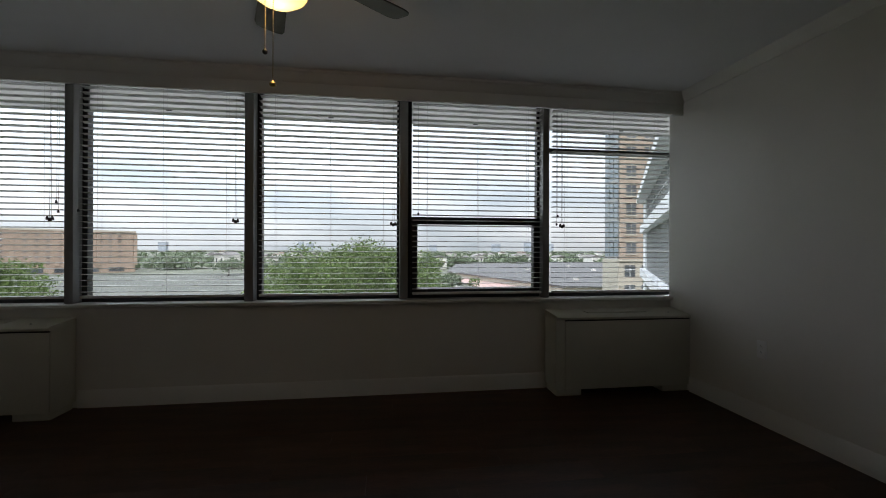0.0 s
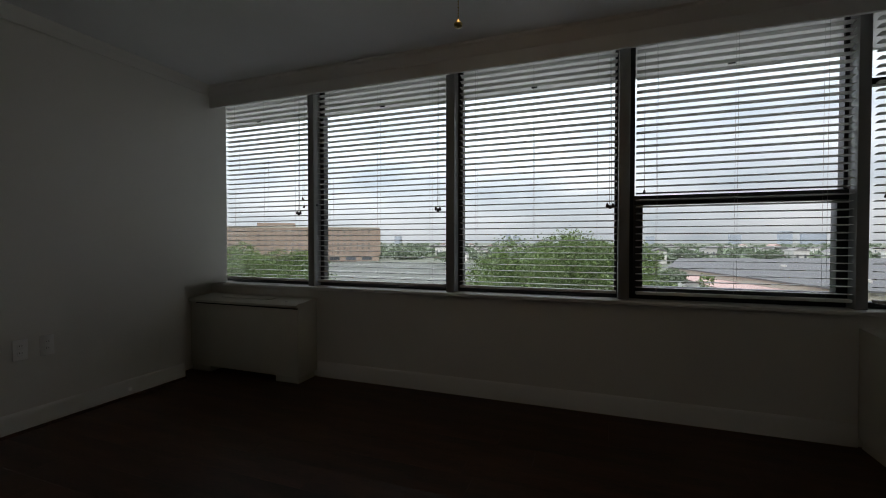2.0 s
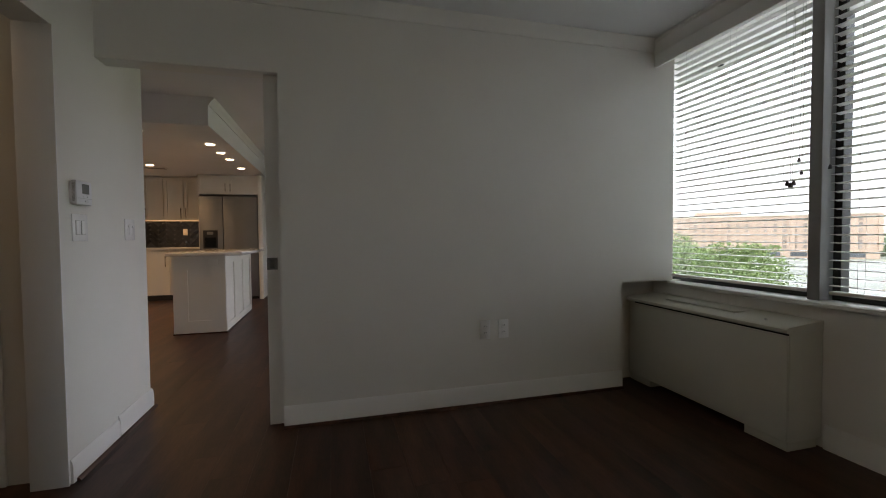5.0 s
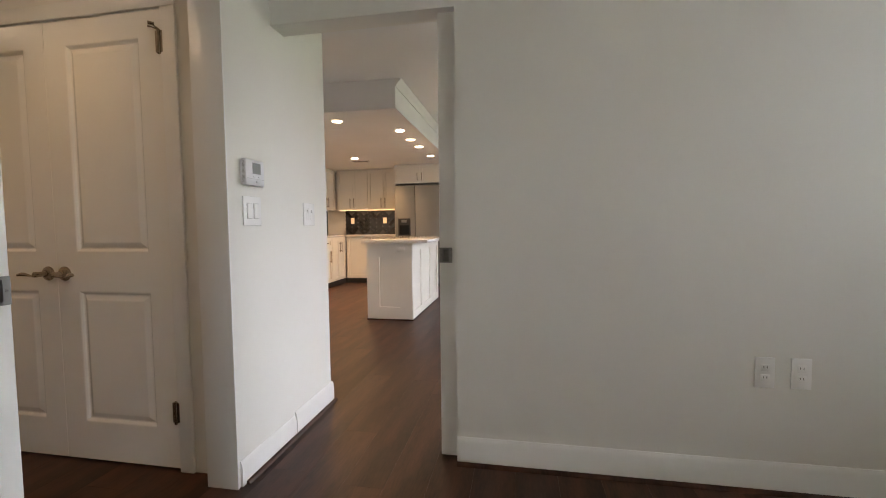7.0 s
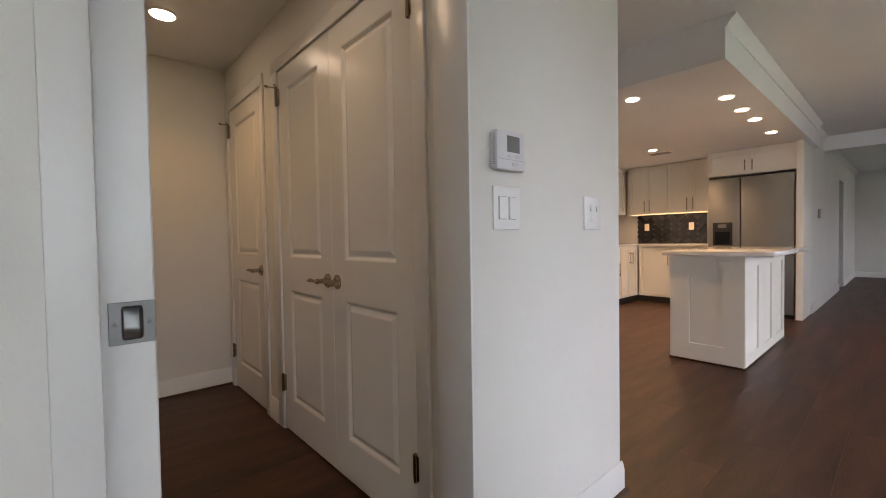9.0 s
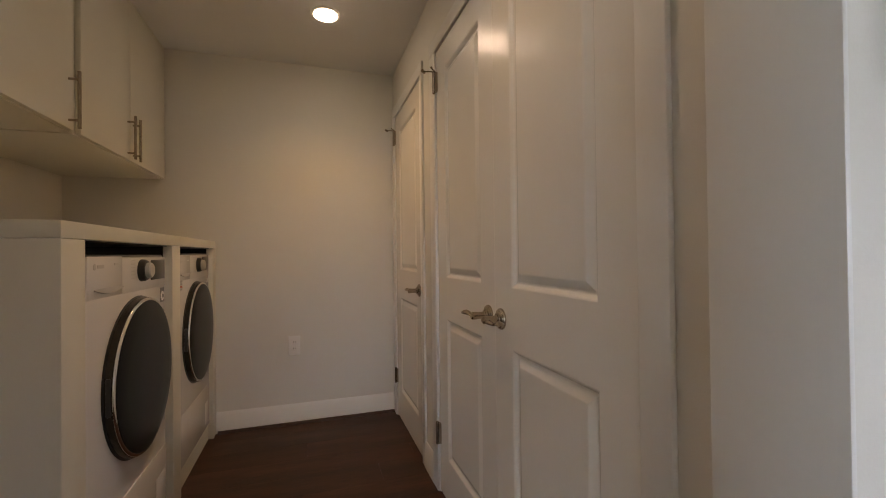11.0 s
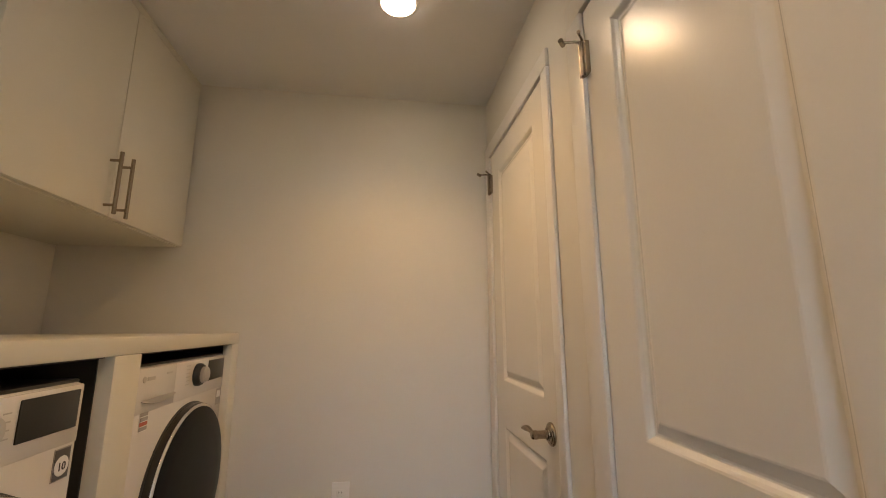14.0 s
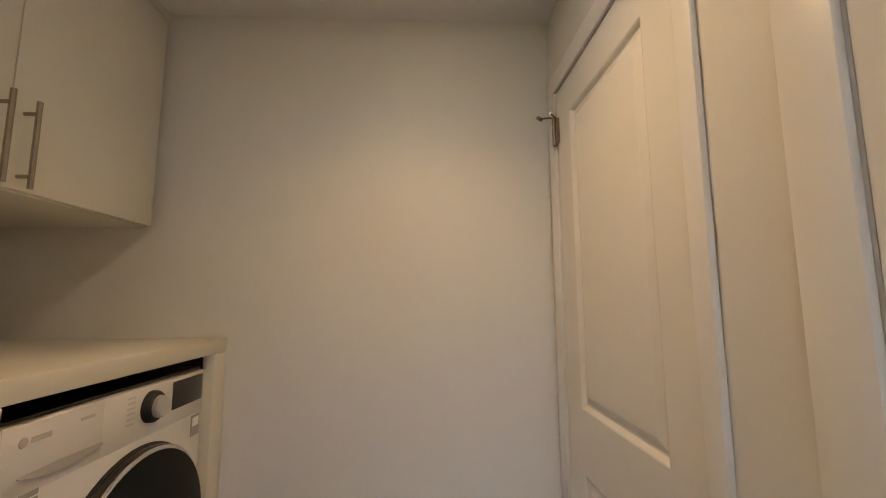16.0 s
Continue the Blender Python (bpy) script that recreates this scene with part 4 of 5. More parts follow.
    part("door_glass", turned(bmesh.new(), (xs - 0.028, c, zc), (-1, 0, 0), [(0, 0.2518), (0.003, 0.251), (0.007, 0.232), (0.011, 0.19), (0.014, 0.1), (0.0145, 0.001)], 56), DARKGLASS, door, "dark tinted domed glass")
    part("door_seal", turned(bmesh.new(), (xs + 0.001, c, zc), (-1, 0, 0), [(0, 0.269), (0.003, 0.268), (0.005, 0.264)], 56), BLACKPL, door)
    part("door_catch", boxes((xs - 0.021, xs - 0.008, c + 0.25, c + 0.2655, zc - 0.055, zc + 0.055), bevel=0.004), BLACKPL, door)
    part("hose_recess", boxes((xs - 0.0055, xs - 0.004, y0 + 0.03, y0 + 0.13, 0.14, 0.26), bevel=0.001), WASHER, m)
    return m


washer(-2.474, "white front-loading washer with a dark round door", 1, -1.705, 1.112)
washer(-1.6275, "white front-loading dryer with a dark round door", 0, -1.721, 1.105)


def bar_pull(parent, along, places, r=0.006, out=0.032):
    """A bar handle between two ends, its posts reaching back to the door by the vector out."""
    a, b = Vector(places[0]), Vector(places[1])
    bm = bmesh.new()
    cyl(bm, a, b, r, sides=14)
    o = Vector(along) * out
    for f in (0.14, 0.86):
        q = a.lerp(b, f)
        cyl(bm, q, q + o, r * 0.75, sides=10)
    part("bar_handle", bm, NICKEL, parent, "brushed nickel bar handle")


def upper_cabinet(y0, y1, doors, label):
    u = thing("wall_cabinet", (-1.2, (y0 + y1) / 2, 1.566), label, "cabinet", "laundry wall cabinets")
    part("body", boxes((-1.445, -0.952, y0, y1, 1.566, 2.34), bevel=0.002), LAUNDRYCAB, u)
    for a, b, p in doors:
        d = part("cabinet_door", boxes((-1.466, -1.446, a + 0.0015, b - 0.0015, 1.57, 2.325), bevel=0.002), LAUNDRYCAB, u)
        bar_pull(d, (1, 0, 0), ((-1.498, p, 1.571), (-1.498, p, 1.779)))
    return u


upper_cabinet(-2.865, -1.885, [(-2.86, -2.354, -2.386), (-2.354, -1.895, -2.323)], "white flat-front wall cabinet with two doors")
upper_cabinet(-1.865, -0.93, [(-1.848, -1.41, -1.812), (-1.41, -0.94, -0.98)], "white flat-front wall cabinet with bar handles")
structure("cabinet_filler", boxes((-1.455, -0.952, YE, -0.39, 2.34, HL)), LAUNDRYCAB, "white filler strip over the cabinets", "trim")


# ---- kitchen ----
for x, y in ((-5.50, -0.985), (-6.065, -0.455), (-6.59, -0.463), (-7.075, -0.463), (-7.88, -0.47), (-7.81, -1.725), (-6.5, -1.675)):
    downlight(x, y, HK, "lit recessed downlight in the kitchen ceiling", "downlights", 0.053)
for x, y in ((-5.50, -0.985), (-6.6, -0.463), (-7.81, -1.725), (-6.5, -1.675)):
    spot("kitchen_lamp", x, y, HK - 0.02, 18 if y < -1.2 else 6.5, (1.0, 0.635, 0.29), 150, 0.06)

vent = thing("ceiling_vent", (-8.12, -1.77, HK), "white ceiling air vent", "vent")
part("frame", boxes((-8.2, -8.04, -1.9, -1.6, HK - 0.008, HK + 0.002), bevel=0.002), TRIM, vent)
for k in range(6):
    part("slat", boxes((-8.19 + k * 0.026, -8.178 + k * 0.026, -1.88, -1.62, HK - 0.011, HK - 0.006)), GREYPRINT, vent)


def shaker(bm_face, x0, x1, y0, y1, z0, z1, axis, rail=0.06, depth=0.014):
    """Frame-and-panel face. axis '+x': face at x1; '+y': face at y1."""
    bm = bm_face
    if axis == "+x":
        box(bm, x0, x1 - depth, y0, y1, z0, z1)
        for r in ((y0, y0 + rail, z0, z1), (y1 - rail, y1, z0, z1), (y0 + rail, y1 - rail, z0, z0 + rail), (y0 + rail, y1 - rail, z1 - rail, z1)):
            box(bm, x1 - depth, x1, *r)
    else:
        box(bm, x0, x1, y0, y1 - depth, z0, z1)
        for r in ((x0, x0 + rail, z0, z1), (x1 - rail, x1, z0, z1), (x0 + rail, x1 - rail, z0, z0 + rail), (x0 + rail, x1 - rail, z1 - rail, z1)):
            box(bm, r[0], r[1], y1 - depth, y1, r[2], r[3])
    return bm


island = thing("kitchen_island", (-6.7, -0.56, 0), "white panelled kitchen island with a pale stone top", "island")
part("body", boxes((-7.47, -5.935, -0.84, -0.305, 0.02, 0.905)), CAB, island)
part("plinth", boxes((-7.47, -5.904, -0.848, -0.28, 0.0, 0.016), bevel=0.003), PLANK, island, "dark stained base moulding")
part("end_panel", boxes((-5.935, -5.932, -0.84, -0.29, 0.012, 0.905)), CAB, island)
for y0, y1, z0, z1 in ((-0.84, -0.69, 0.012, 0.905), (-0.44, -0.29, 0.012, 0.905), (-0.69, -0.44, 0.012, 0.155), (-0.69, -0.44, 0.745, 0.905)):
    part("panel_frame", boxes((-5.932, -5.912, y0, y1, z0, z1), bevel=0.0), CAB, island)
for k in range(3):
    part("side_panel", shaker(bmesh.new(), -7.47 + k * 0.512, -6.958 + k * 0.512, -0.305, -0.287, 0.012, 0.905, "+y", 0.09), CAB, island, "framed side panel")
part("outlet_plate", boxes((-5.911, -5.907, -0.47, -0.37, 0.80, 0.865), bevel=0.001), CAB, island, "small white outlet plate")
part("worktop", boxes((-7.52, -5.86, -0.89, -0.10, 0.907, 0.945), bevel=0.004), QUARTZ, island, "pale polished stone worktop")

fridge = thing("refrigerator", (-9.1, -0.85, 0), "stainless steel side-by-side refrigerator", "refrigerator")
part("body", boxes((-9.5, -8.74, -1.325, -0.375, 0.03, 1.855)), GREYPRINT, fridge)
for a, b in ((-1.322, -0.945), (-0.935, -0.378)):
    fd = part("door", boxes((-8.74, -8.68, a, b, 0.05, 1.85), bevel=0.006), STEEL, fridge)
disp = part("dispenser", boxes((-8.685, -8.676, -1.262, -1.03, 0.93, 1.245), bevel=0.003), BLACKPL, fridge, "black water dispenser")
part("dispenser_recess", boxes((-8.677, -8.674, -1.235, -1.06, 0.95, 1.12), bevel=0.001), DARKGLASS, disp)
part("dispenser_screen", boxes((-8.677, -8.674, -1.2, -1.1, 1.17, 1.22)), SCREEN, disp)
part("kick_plate", boxes((-8.76, -8.72, -1.32, -0.38, 0.0, 0.05)), BLACKPL, fridge)

tall = thing("fridge_surround", (-9.1, -0.85, 0), "white tall panels and cabinet round the refrigerator", "cabinet")
part("side_panel", boxes((-9.5, -8.66, -0.36, -0.292, 0.0, HK), bevel=0.002), CAB, tall)
part("side_panel", boxes((-9.5, -8.8, -1.36, -1.335, 0.0, HK), bevel=0.002), CAB, tall)
part("top_body", boxes((-9.5, -8.72, -1.335, -0.36, 1.885, HK - 0.004)), CAB, tall)
for a, b, p in ((-1.333, -0.85, -0.89), (-0.847, -0.362, -0.81)):
    dd = part("cabinet_door", shaker(bmesh.new(), -8.72, -8.70, a, b, 1.895, 2.2, "+x", 0.05), CAB, tall)
    bar_pull(dd, (-1, 0, 0), ((-8.665, p, 1.93), (-8.665, p, 2.07)))


def kitchen_unit(name, x0, x1, y0, y1, z0, z1, axis, fronts, label, group):
    u = thing(name, ((x0 + x1) / 2, (y0 + y1) / 2, z0), label, "cabinet", group)
    part("body", boxes((x0, x1, y0, y1, z0, z1)), CAB, u)
    for a, b, c0, c1, hx, hz0, hz1, flat in fronts:
        if axis == "+x":
            f = part("cabinet_door", shaker(bmesh.new(), x1, x1 + 0.02, a + 0.002, b - 0.002, c0, c1, "+x", 0.055), CAB, u)
            ends = ((x1 + 0.05, hx, hz0), (x1 + 0.05, hx, hz1)) if not flat else ((x1 + 0.05, hx - 0.08, hz0), (x1 + 0.05, hx + 0.08, hz0))
            bar_pull(f, (-1, 0, 0), ends)
        else:
            f = part("cabinet_door", shaker(bmesh.new(), a + 0.002, b - 0.002, y1, y1 + 0.02, c0, c1, "+y", 0.055), CAB, u)
            ends = ((hx, y1 + 0.05, hz0), (hx, y1 + 0.05, hz1)) if not flat else ((hx - 0.08, y1 + 0.05, hz0), (hx + 0.08, y1 + 0.05, hz0))
            bar_pull(f, (0, -1, 0), ends)
    return u


UP = "white shaker kitchen wall cabinet with bar handles"
LOW = "white shaker kitchen base cabinet under the stone worktop"
kitchen_unit("wall_cabinet", -9.5, -9.12, -2.0, -1.365, 1.435, 2.226, "+x", [(-1.68, -1.37, 1.44, 2.205, -1.64, 1.47, 1.66, False), (-2.0, -1.68, 1.44, 2.205, -1.72, 1.47, 1.66, False)], UP, "kitchen wall cabinets")
kitchen_unit("wall_cabinet", -9.5, -9.12, -2.64, -2.005, 1.435, 2.226, "+x", [(-2.32, -2.005, 1.44, 2.205, -2.28, 1.47, 1.66, False), (-2.64, -2.32, 1.44, 2.205, -2.36, 1.47, 1.66, False)], UP, "kitchen wall cabinets")
kitchen_unit("wall_cabinet", -9.1, -8.3, -3.04, -2.7, 1.435, 2.226, "+y", [(-8.7, -8.3, 1.44, 2.205, -8.66, 1.47, 1.66, False), (-9.1, -8.7, 1.44, 2.205, -8.74, 1.47, 1.66, False)], UP, "kitchen wall cabinets")
kitchen_unit("base_cabinet", -9.5, -9.02, -1.9, -1.365, 0.0, 0.905, "+x", [(-1.9, -1.365, 0.72, 0.9, -1.63, 0.81, 0.81, True), (-1.9, -1.365, 0.42, 0.715, -1.63, 0.6, 0.6, True), (-1.9, -1.365, 0.1, 0.415, -1.63, 0.3, 0.3, True)], LOW, "kitchen base cabinets")
kitchen_unit("base_cabinet", -9.5, -9.02, -2.42, -1.905, 0.0, 0.905, "+x", [(-2.42, -1.905, 0.1, 0.9, -1.96, 0.6, 0.8, False)], LOW, "kitchen base cabinets")
kitchen_unit("base_cabinet", -9.0, -8.4, -3.04, -2.46, 0.0, 0.905, "+y", [(-8.72, -8.4, 0.1, 0.9, -8.68, 0.62, 0.82, False), (-9.0, -8.72, 0.1, 0.9, -8.76, 0.62, 0.82, False)], LOW, "kitchen base cabinets")
kitchen_unit("base_cabinet", -8.39, -7.8, -3.04, -2.46, 0.0, 0.905, "+y", [(-8.39, -7.8, 0.72, 0.9, -8.1, 0.81, 0.81, True), (-8.39, -7.8, 0.1, 0.715, -8.3, 0.45, 0.66, False)], LOW, "kitchen base cabinets")
kitchen_unit("base_cabinet", -7.79, -7.1, -3.04, -2.46, 0.0, 0.905, "+y", [(-7.79, -7.1, 0.1, 0.9, -7.2, 0.6, 0.8, False)], LOW, "kitchen base cabinets")
structure("toe_kick", boxes((-9.02, -9.0, -2.46, -1.365, 0.0, 0.09), (-9.0, -7.1, -2.46, -2.44, 0.0, 0.09)), SLOT, "dark recessed toe kick", "trim")
counter = thing("kitchen_worktop", (-9.2, -2.2, 0.907), "pale stone kitchen worktop", "worktop")
part("west_run", boxes((-9.5, -8.96, -2.44, -1.365, 0.908, 0.945), bevel=0.003), QUARTZ, counter)
part("south_run", boxes((-9.5, -7.1, -3.045, -2.442, 0.908, 0.945), bevel=0.003), QUARTZ, counter)
strip = solid("under_cabinet_light", boxes((-9.2, -9.15, -2.62, -1.4, 1.424, 1.434)), STRIP, "lit strip under the wall cabinets", "light strip")
strip_lamp = bpy.data.lights.new("strip_lamp", "AREA")
strip_lamp.shape, strip_lamp.size, strip_lamp.size_y, strip_lamp.energy, strip_lamp.color = "RECTANGLE", 1.2, 0.04, 0.6, (1.0, 0.72, 0.42)
strip_ob = new("strip_lamp", strip_lamp)
strip_ob.location, strip_ob.rotation_euler = (-9.25, -2.0, 1.42), (0, 0, radians(90))

splash = thing("backsplash", (-9.5, -1.9, 0.945), "black herringbone tile backsplash", "backsplash", kind="structure")
part("grout", boxes((-9.512, -9.506, -2.64, -1.365, 0.945, 1.435)), SLOT, splash)
part("grout", boxes((-9.5, -7.1, -3.05, -3.044, 0.945, 1.435)), SLOT, splash)
tw, tl = 0.06, 0.19


def tile_mesh():
    bm = bmesh.new()
    box(bm, 0, 0.008, -tl / 2 + 0.002, tl / 2 - 0.002, -tw / 2 + 0.002, tw / 2 - 0.002)
    return mesh_of("tile", bm, TILE, smooth=False)


tile = tile_mesh()
step = tl / math.sqrt(2)
col, yy = 0, -2.64
while yy < -1.4:
    z = 0.93
    while z < 1.44:
        cy, cz = yy + step / 2, z
        if -2.6 < cy < -1.40 and 0.985 < cz < 1.40:
            t = new("tile", tile)
            t.parent, t.location = splash, (-9.506 + 9.5, cy + 1.9, cz - 0.945)
            t.rotation_euler = (radians(45 if col % 2 else -45), 0, 0)
        z += tw * math.sqrt(2)
    yy += step
    col += 1
for y in (-2.487, -1.785):
    plate = thing("wall_outlet", (-9.497, y, 1.225), "cream outlet plate on the backsplash", "outlet", "backsplash outlets")
    part("plate", boxes((-9.497, -9.491, y - 0.038, y + 0.038, 1.165, 1.285), bevel=0.002), OUTLETPLATE, plate)
    part("receptacle", boxes((-9.491, -9.489, y - 0.018, y + 0.018, 1.185, 1.265), bevel=0.001), OUTLETPLATE, plate)
plate = thing("wall_outlet", (-9.29, -3.043, 1.228), "cream outlet plate on the backsplash", "outlet", "backsplash outlets")
part("plate", boxes((-9.328, -9.252, -3.043, -3.037, 1.168, 1.288), bevel=0.002), OUTLETPLATE, plate)
part("receptacle", boxes((-9.308, -9.272, -3.037, -3.035, 1.188, 1.268), bevel=0.001), OUTLETPLATE, plate)
intercom = thing("wall_phone", (-9.9, -0.29, 1.35), "small dark wall intercom in the hall", "intercom")
part("case", boxes((-9.94, -9.86, -0.29, -0.265, 1.29, 1.42), bevel=0.004), GREYPRINT, intercom)
structure("chair_rail", boxes((-9.3, -9.1, -0.29, -0.27, 0.93, 0.95)), TRIM, "short white ledge on the hall wall", "trim")


# ---- outside ----
GZ = -15.0
GROUND = material("lawn_and_lots", (0.12, 0.13, 0.095), 0.9, vary=0.55, scale=0.03, grain=0.6)
ASPHALT = material("asphalt", (0.092, 0.098, 0.082), 0.9, vary=0.35, scale=0.08, grain=2.0)
BRICK = material("tan_brick", (0.35, 0.265, 0.205), 0.85, vary=0.12, scale=0.3, grain=4.0)
TOWERBRICK = material("orange_brick", (0.36, 0.285, 0.225), 0.85, vary=0.12, scale=0.6, grain=9.0)
STONE = material("cream_stone", (0.44, 0.40, 0.33), 0.8, vary=0.08, scale=0.6, grain=6.0)
WHITEWALL = material("white_cladding", (0.68, 0.69, 0.70), 0.6, vary=0.05, scale=0.8)
WINDARK = material("far_window_glass", (0.075, 0.085, 0.095), 0.08, vary=0.2, scale=0.4, coat=0.5, per_object=0.4)
# lighter than far_window_glass, with the haze of distance in its colour
HAZYWIN = material("hazy_window", (0.20, 0.17, 0.15), 0.3, vary=0.1, scale=0.3, per_object=0.3)
CURTAIN = material("curtain_glass", (0.17, 0.205, 0.225), 0.1, vary=0.25, scale=0.25, coat=0.6, per_object=0.35)
WHITEGLASS = material("facade_glass", (0.19, 0.215, 0.225), 0.1, vary=0.25, scale=0.3, coat=0.4)
ROOFGREY = material("grey_flat_roof", (0.10, 0.10, 0.10), 0.9, vary=0.1, scale=0.05, grain=0.4)
ROOFRED = material("faded_red_roof", (0.40, 0.27, 0.24), 0.85, vary=0.15, scale=0.3)
HOUSE = material("pale_house_wall", (0.62, 0.60, 0.56), 0.85, vary=0.1, scale=0.1, per_object=0.25)
SHINGLE = material("house_shingle", (0.19, 0.18, 0.175), 0.9, vary=0.2, scale=0.5, per_object=0.3)
BARK = material("bark", (0.09, 0.07, 0.055), 0.95, vary=0.3, scale=3.0, bump=0.5, grain=20)
LINE = material("lot_paint", (0.6, 0.6, 0.58), 0.8)


def leaf_material(name, color):
    m = bpy.data.materials.new(name)
    m.use_nodes = True
    n, l = m.node_tree.nodes, m.node_tree.links
    p = n["Principled BSDF"]
    p.inputs["Roughness"].default_value = 0.55
    geo, mr, hs = n.new("ShaderNodeNewGeometry"), n.new("ShaderNodeMapRange"), n.new("ShaderNodeHueSaturation")
    mr.inputs["To Min"].default_value, mr.inputs["To Max"].default_value = 0.55, 1.5
    hs.inputs["Color"].default_value = (*color, 1)
    l.new(geo.outputs["Random Per Island"], mr.inputs["Value"])
    l.new(mr.outputs[0], hs.inputs["Value"])
    l.new(hs.outputs[0], p.inputs["Base Color"])
    back, mix = n.new("ShaderNodeBsdfTranslucent"), n.new("ShaderNodeMixShader")
    mix.inputs[0].default_value = 0.25
    l.new(hs.outputs[0], back.inputs[0])
    l.new(p.outputs[0], mix.inputs[1])
    l.new(back.outputs[0], mix.inputs[2])
    l.new(mix.outputs[0], n["Material Output"].inputs["Surface"])
    return m


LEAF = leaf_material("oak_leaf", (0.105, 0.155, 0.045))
# paler and greyer than the oak leaf: distance haze mixed into the colour
HAZYLEAF = leaf_material("hazy_foliage", (0.15, 0.19, 0.12))

structure("ground", boxes((-2400, 2400, -400, 4400, GZ - 1.0, GZ)), GROUND, "green and grey land reaching the horizon", "ground")
structure("parking_lot", boxes((-190, -8, 70, 285, GZ, GZ + 0.05)), ASPHALT, "pale grey concrete car park", "road")
for k in range(7):
    structure("lot_line", boxes((-185, -12, 84 + k * 28, 84.8 + k * 28, GZ + 0.05, GZ + 0.07)), LINE, "pale painted line across the car park", "road")
structure("grass_verge", boxes((-120, -8, 46, 70, GZ, GZ + 0.12)), material("verge_grass", (0.12, 0.17, 0.05), 0.95, vary=0.3, scale=0.2, grain=3), "bright green grass verge", "lawn")


def leaf_cloud(centres, radii, count, size, seed):
    """Many small bent leaves scattered through clumps; returns points and faces."""
    r = np.random.default_rng(seed)
    share = np.array(radii) ** 1.8
    pick = r.choice(len(centres), count, p=share / share.sum())
    way = r.normal(size=(count, 3))
    way /= np.linalg.norm(way, axis=1, keepdims=True)
    far = r.uniform(0.35, 1.0, count) ** 0.5 * (1 + 0.18 * r.normal(size=count))
    mid = np.array(centres)[pick] + way * (np.array(radii)[pick] * far)[:, None] * np.array([1, 1, 0.72])
    u = r.normal(size=(count, 3))
    u /= np.linalg.norm(u, axis=1, keepdims=True)
    v = np.cross(u, r.normal(size=(count, 3)))
    v /= np.linalg.norm(v, axis=1, keepdims=True)
    s = size * r.uniform(0.6, 1.4, (count, 1))
    pts = np.stack([mid - u * s, mid + v * s * 0.5, mid + u * s, mid - v * s * 0.5], 1).reshape(-1, 3)
    return pts.tolist(), np.arange(4 * count).reshape(-1, 4).tolist()


def cloud_part(name, centres, radii, count, size, seed, mat, parent):
    me = bpy.data.meshes.new(name)
    pts, faces = leaf_cloud(centres, radii, count, size, seed)
    base = base_of(parent) if parent else Vector()
    me.from_pydata([(a - base.x, b - base.y, c - base.z) for a, b, c in pts], [], faces)
    me.materials.append(mat)
    ob = new(name, me)
    ob.parent = parent
    return ob


def tree(x, y, top, spread, seed, leaves, size, label="broad green tree with a dense leafy crown", mat=None):
    r = random.Random(seed)
    t = thing("tree", (x, y, GZ), label, "tree", "trees outside")
    h = top - GZ
    bm = bmesh.new()
    tube(bm, [(x, y, GZ), (x + 0.1, y, GZ + h * 0.2), (x + 0.2, y + 0.1, GZ + h * 0.42), (x, y, GZ + h * 0.7)], [0.45, 0.36, 0.28, 0.12], 10)
    trunk = part("trunk", bm, BARK, t)
    centres, radii = [], []
    for k in range(16):
        a, q = 2.4 * k + r.uniform(-0.3, 0.3), math.sqrt((k + 0.6) / 16)
        tip = Vector((x + spread * 0.8 * q * math.cos(a), y + spread * 0.8 * q * math.sin(a), top - spread * 0.2 - (spread * 0.3 * q ** 3) - r.uniform(0, 0.1) * spread))
        bm = bmesh.new()
        root = Vector((x, y, GZ + h * r.uniform(0.3, 0.55)))
        mid = root.lerp(tip, 0.5) + Vector((0, 0, -0.05 * spread))
        tube(bm, [root, mid, tip], [0.16, 0.1, 0.03], 7)
        part("limb", bm, BARK, trunk)
        centres.append(tuple(tip))
        radii.append(spread * r.uniform(0.2, 0.32))
        for j in range(2):
            centres.append((tip.x + r.uniform(-1, 1) * spread * 0.2, tip.y + r.uniform(-1, 1) * spread * 0.2, tip.z + r.uniform(-0.2, 0.22) * spread))
            radii.append(spread * r.uniform(0.1, 0.2))
        for j in range(5):
            centres.append((tip.x + r.uniform(-1, 1) * spread * 0.3, tip.y + r.uniform(-1, 1) * spread * 0.3, tip.z + r.uniform(0.05, 0.24) * spread))
            radii.append(spread * r.uniform(0.03, 0.08))
    cloud_part("crown", centres, radii, leaves, size, seed, mat or LEAF, t)
    return t


tree(-1.6, 31, 1.45, 8.2, 3, 46000, 0.10)
tree(6.2, 46, -3.6, 4.6, 4, 14000, 0.11)
tree(-26.6, 27, 0.7, 7.6, 5, 36000, 0.11)
tree(-38, 31, 1.0, 8.0, 6, 24000, 0.14)
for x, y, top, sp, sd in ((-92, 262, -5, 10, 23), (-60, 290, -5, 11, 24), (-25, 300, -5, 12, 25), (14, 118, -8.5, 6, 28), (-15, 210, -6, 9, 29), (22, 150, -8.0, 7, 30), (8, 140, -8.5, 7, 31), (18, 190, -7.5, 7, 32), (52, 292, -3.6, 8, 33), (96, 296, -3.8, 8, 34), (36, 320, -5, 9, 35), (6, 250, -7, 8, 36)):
    tree(x, y, top, sp, sd, 1800, 0.55, "small distant green tree", HAZYLEAF)

# far woods: uncountable foliage out to the horizon
rw = np.random.default_rng(11)
ys = 330 + 1900 * rw.random(900) ** 1.6
xs = rw.uniform(-1.25, 0.75, 900) * ys
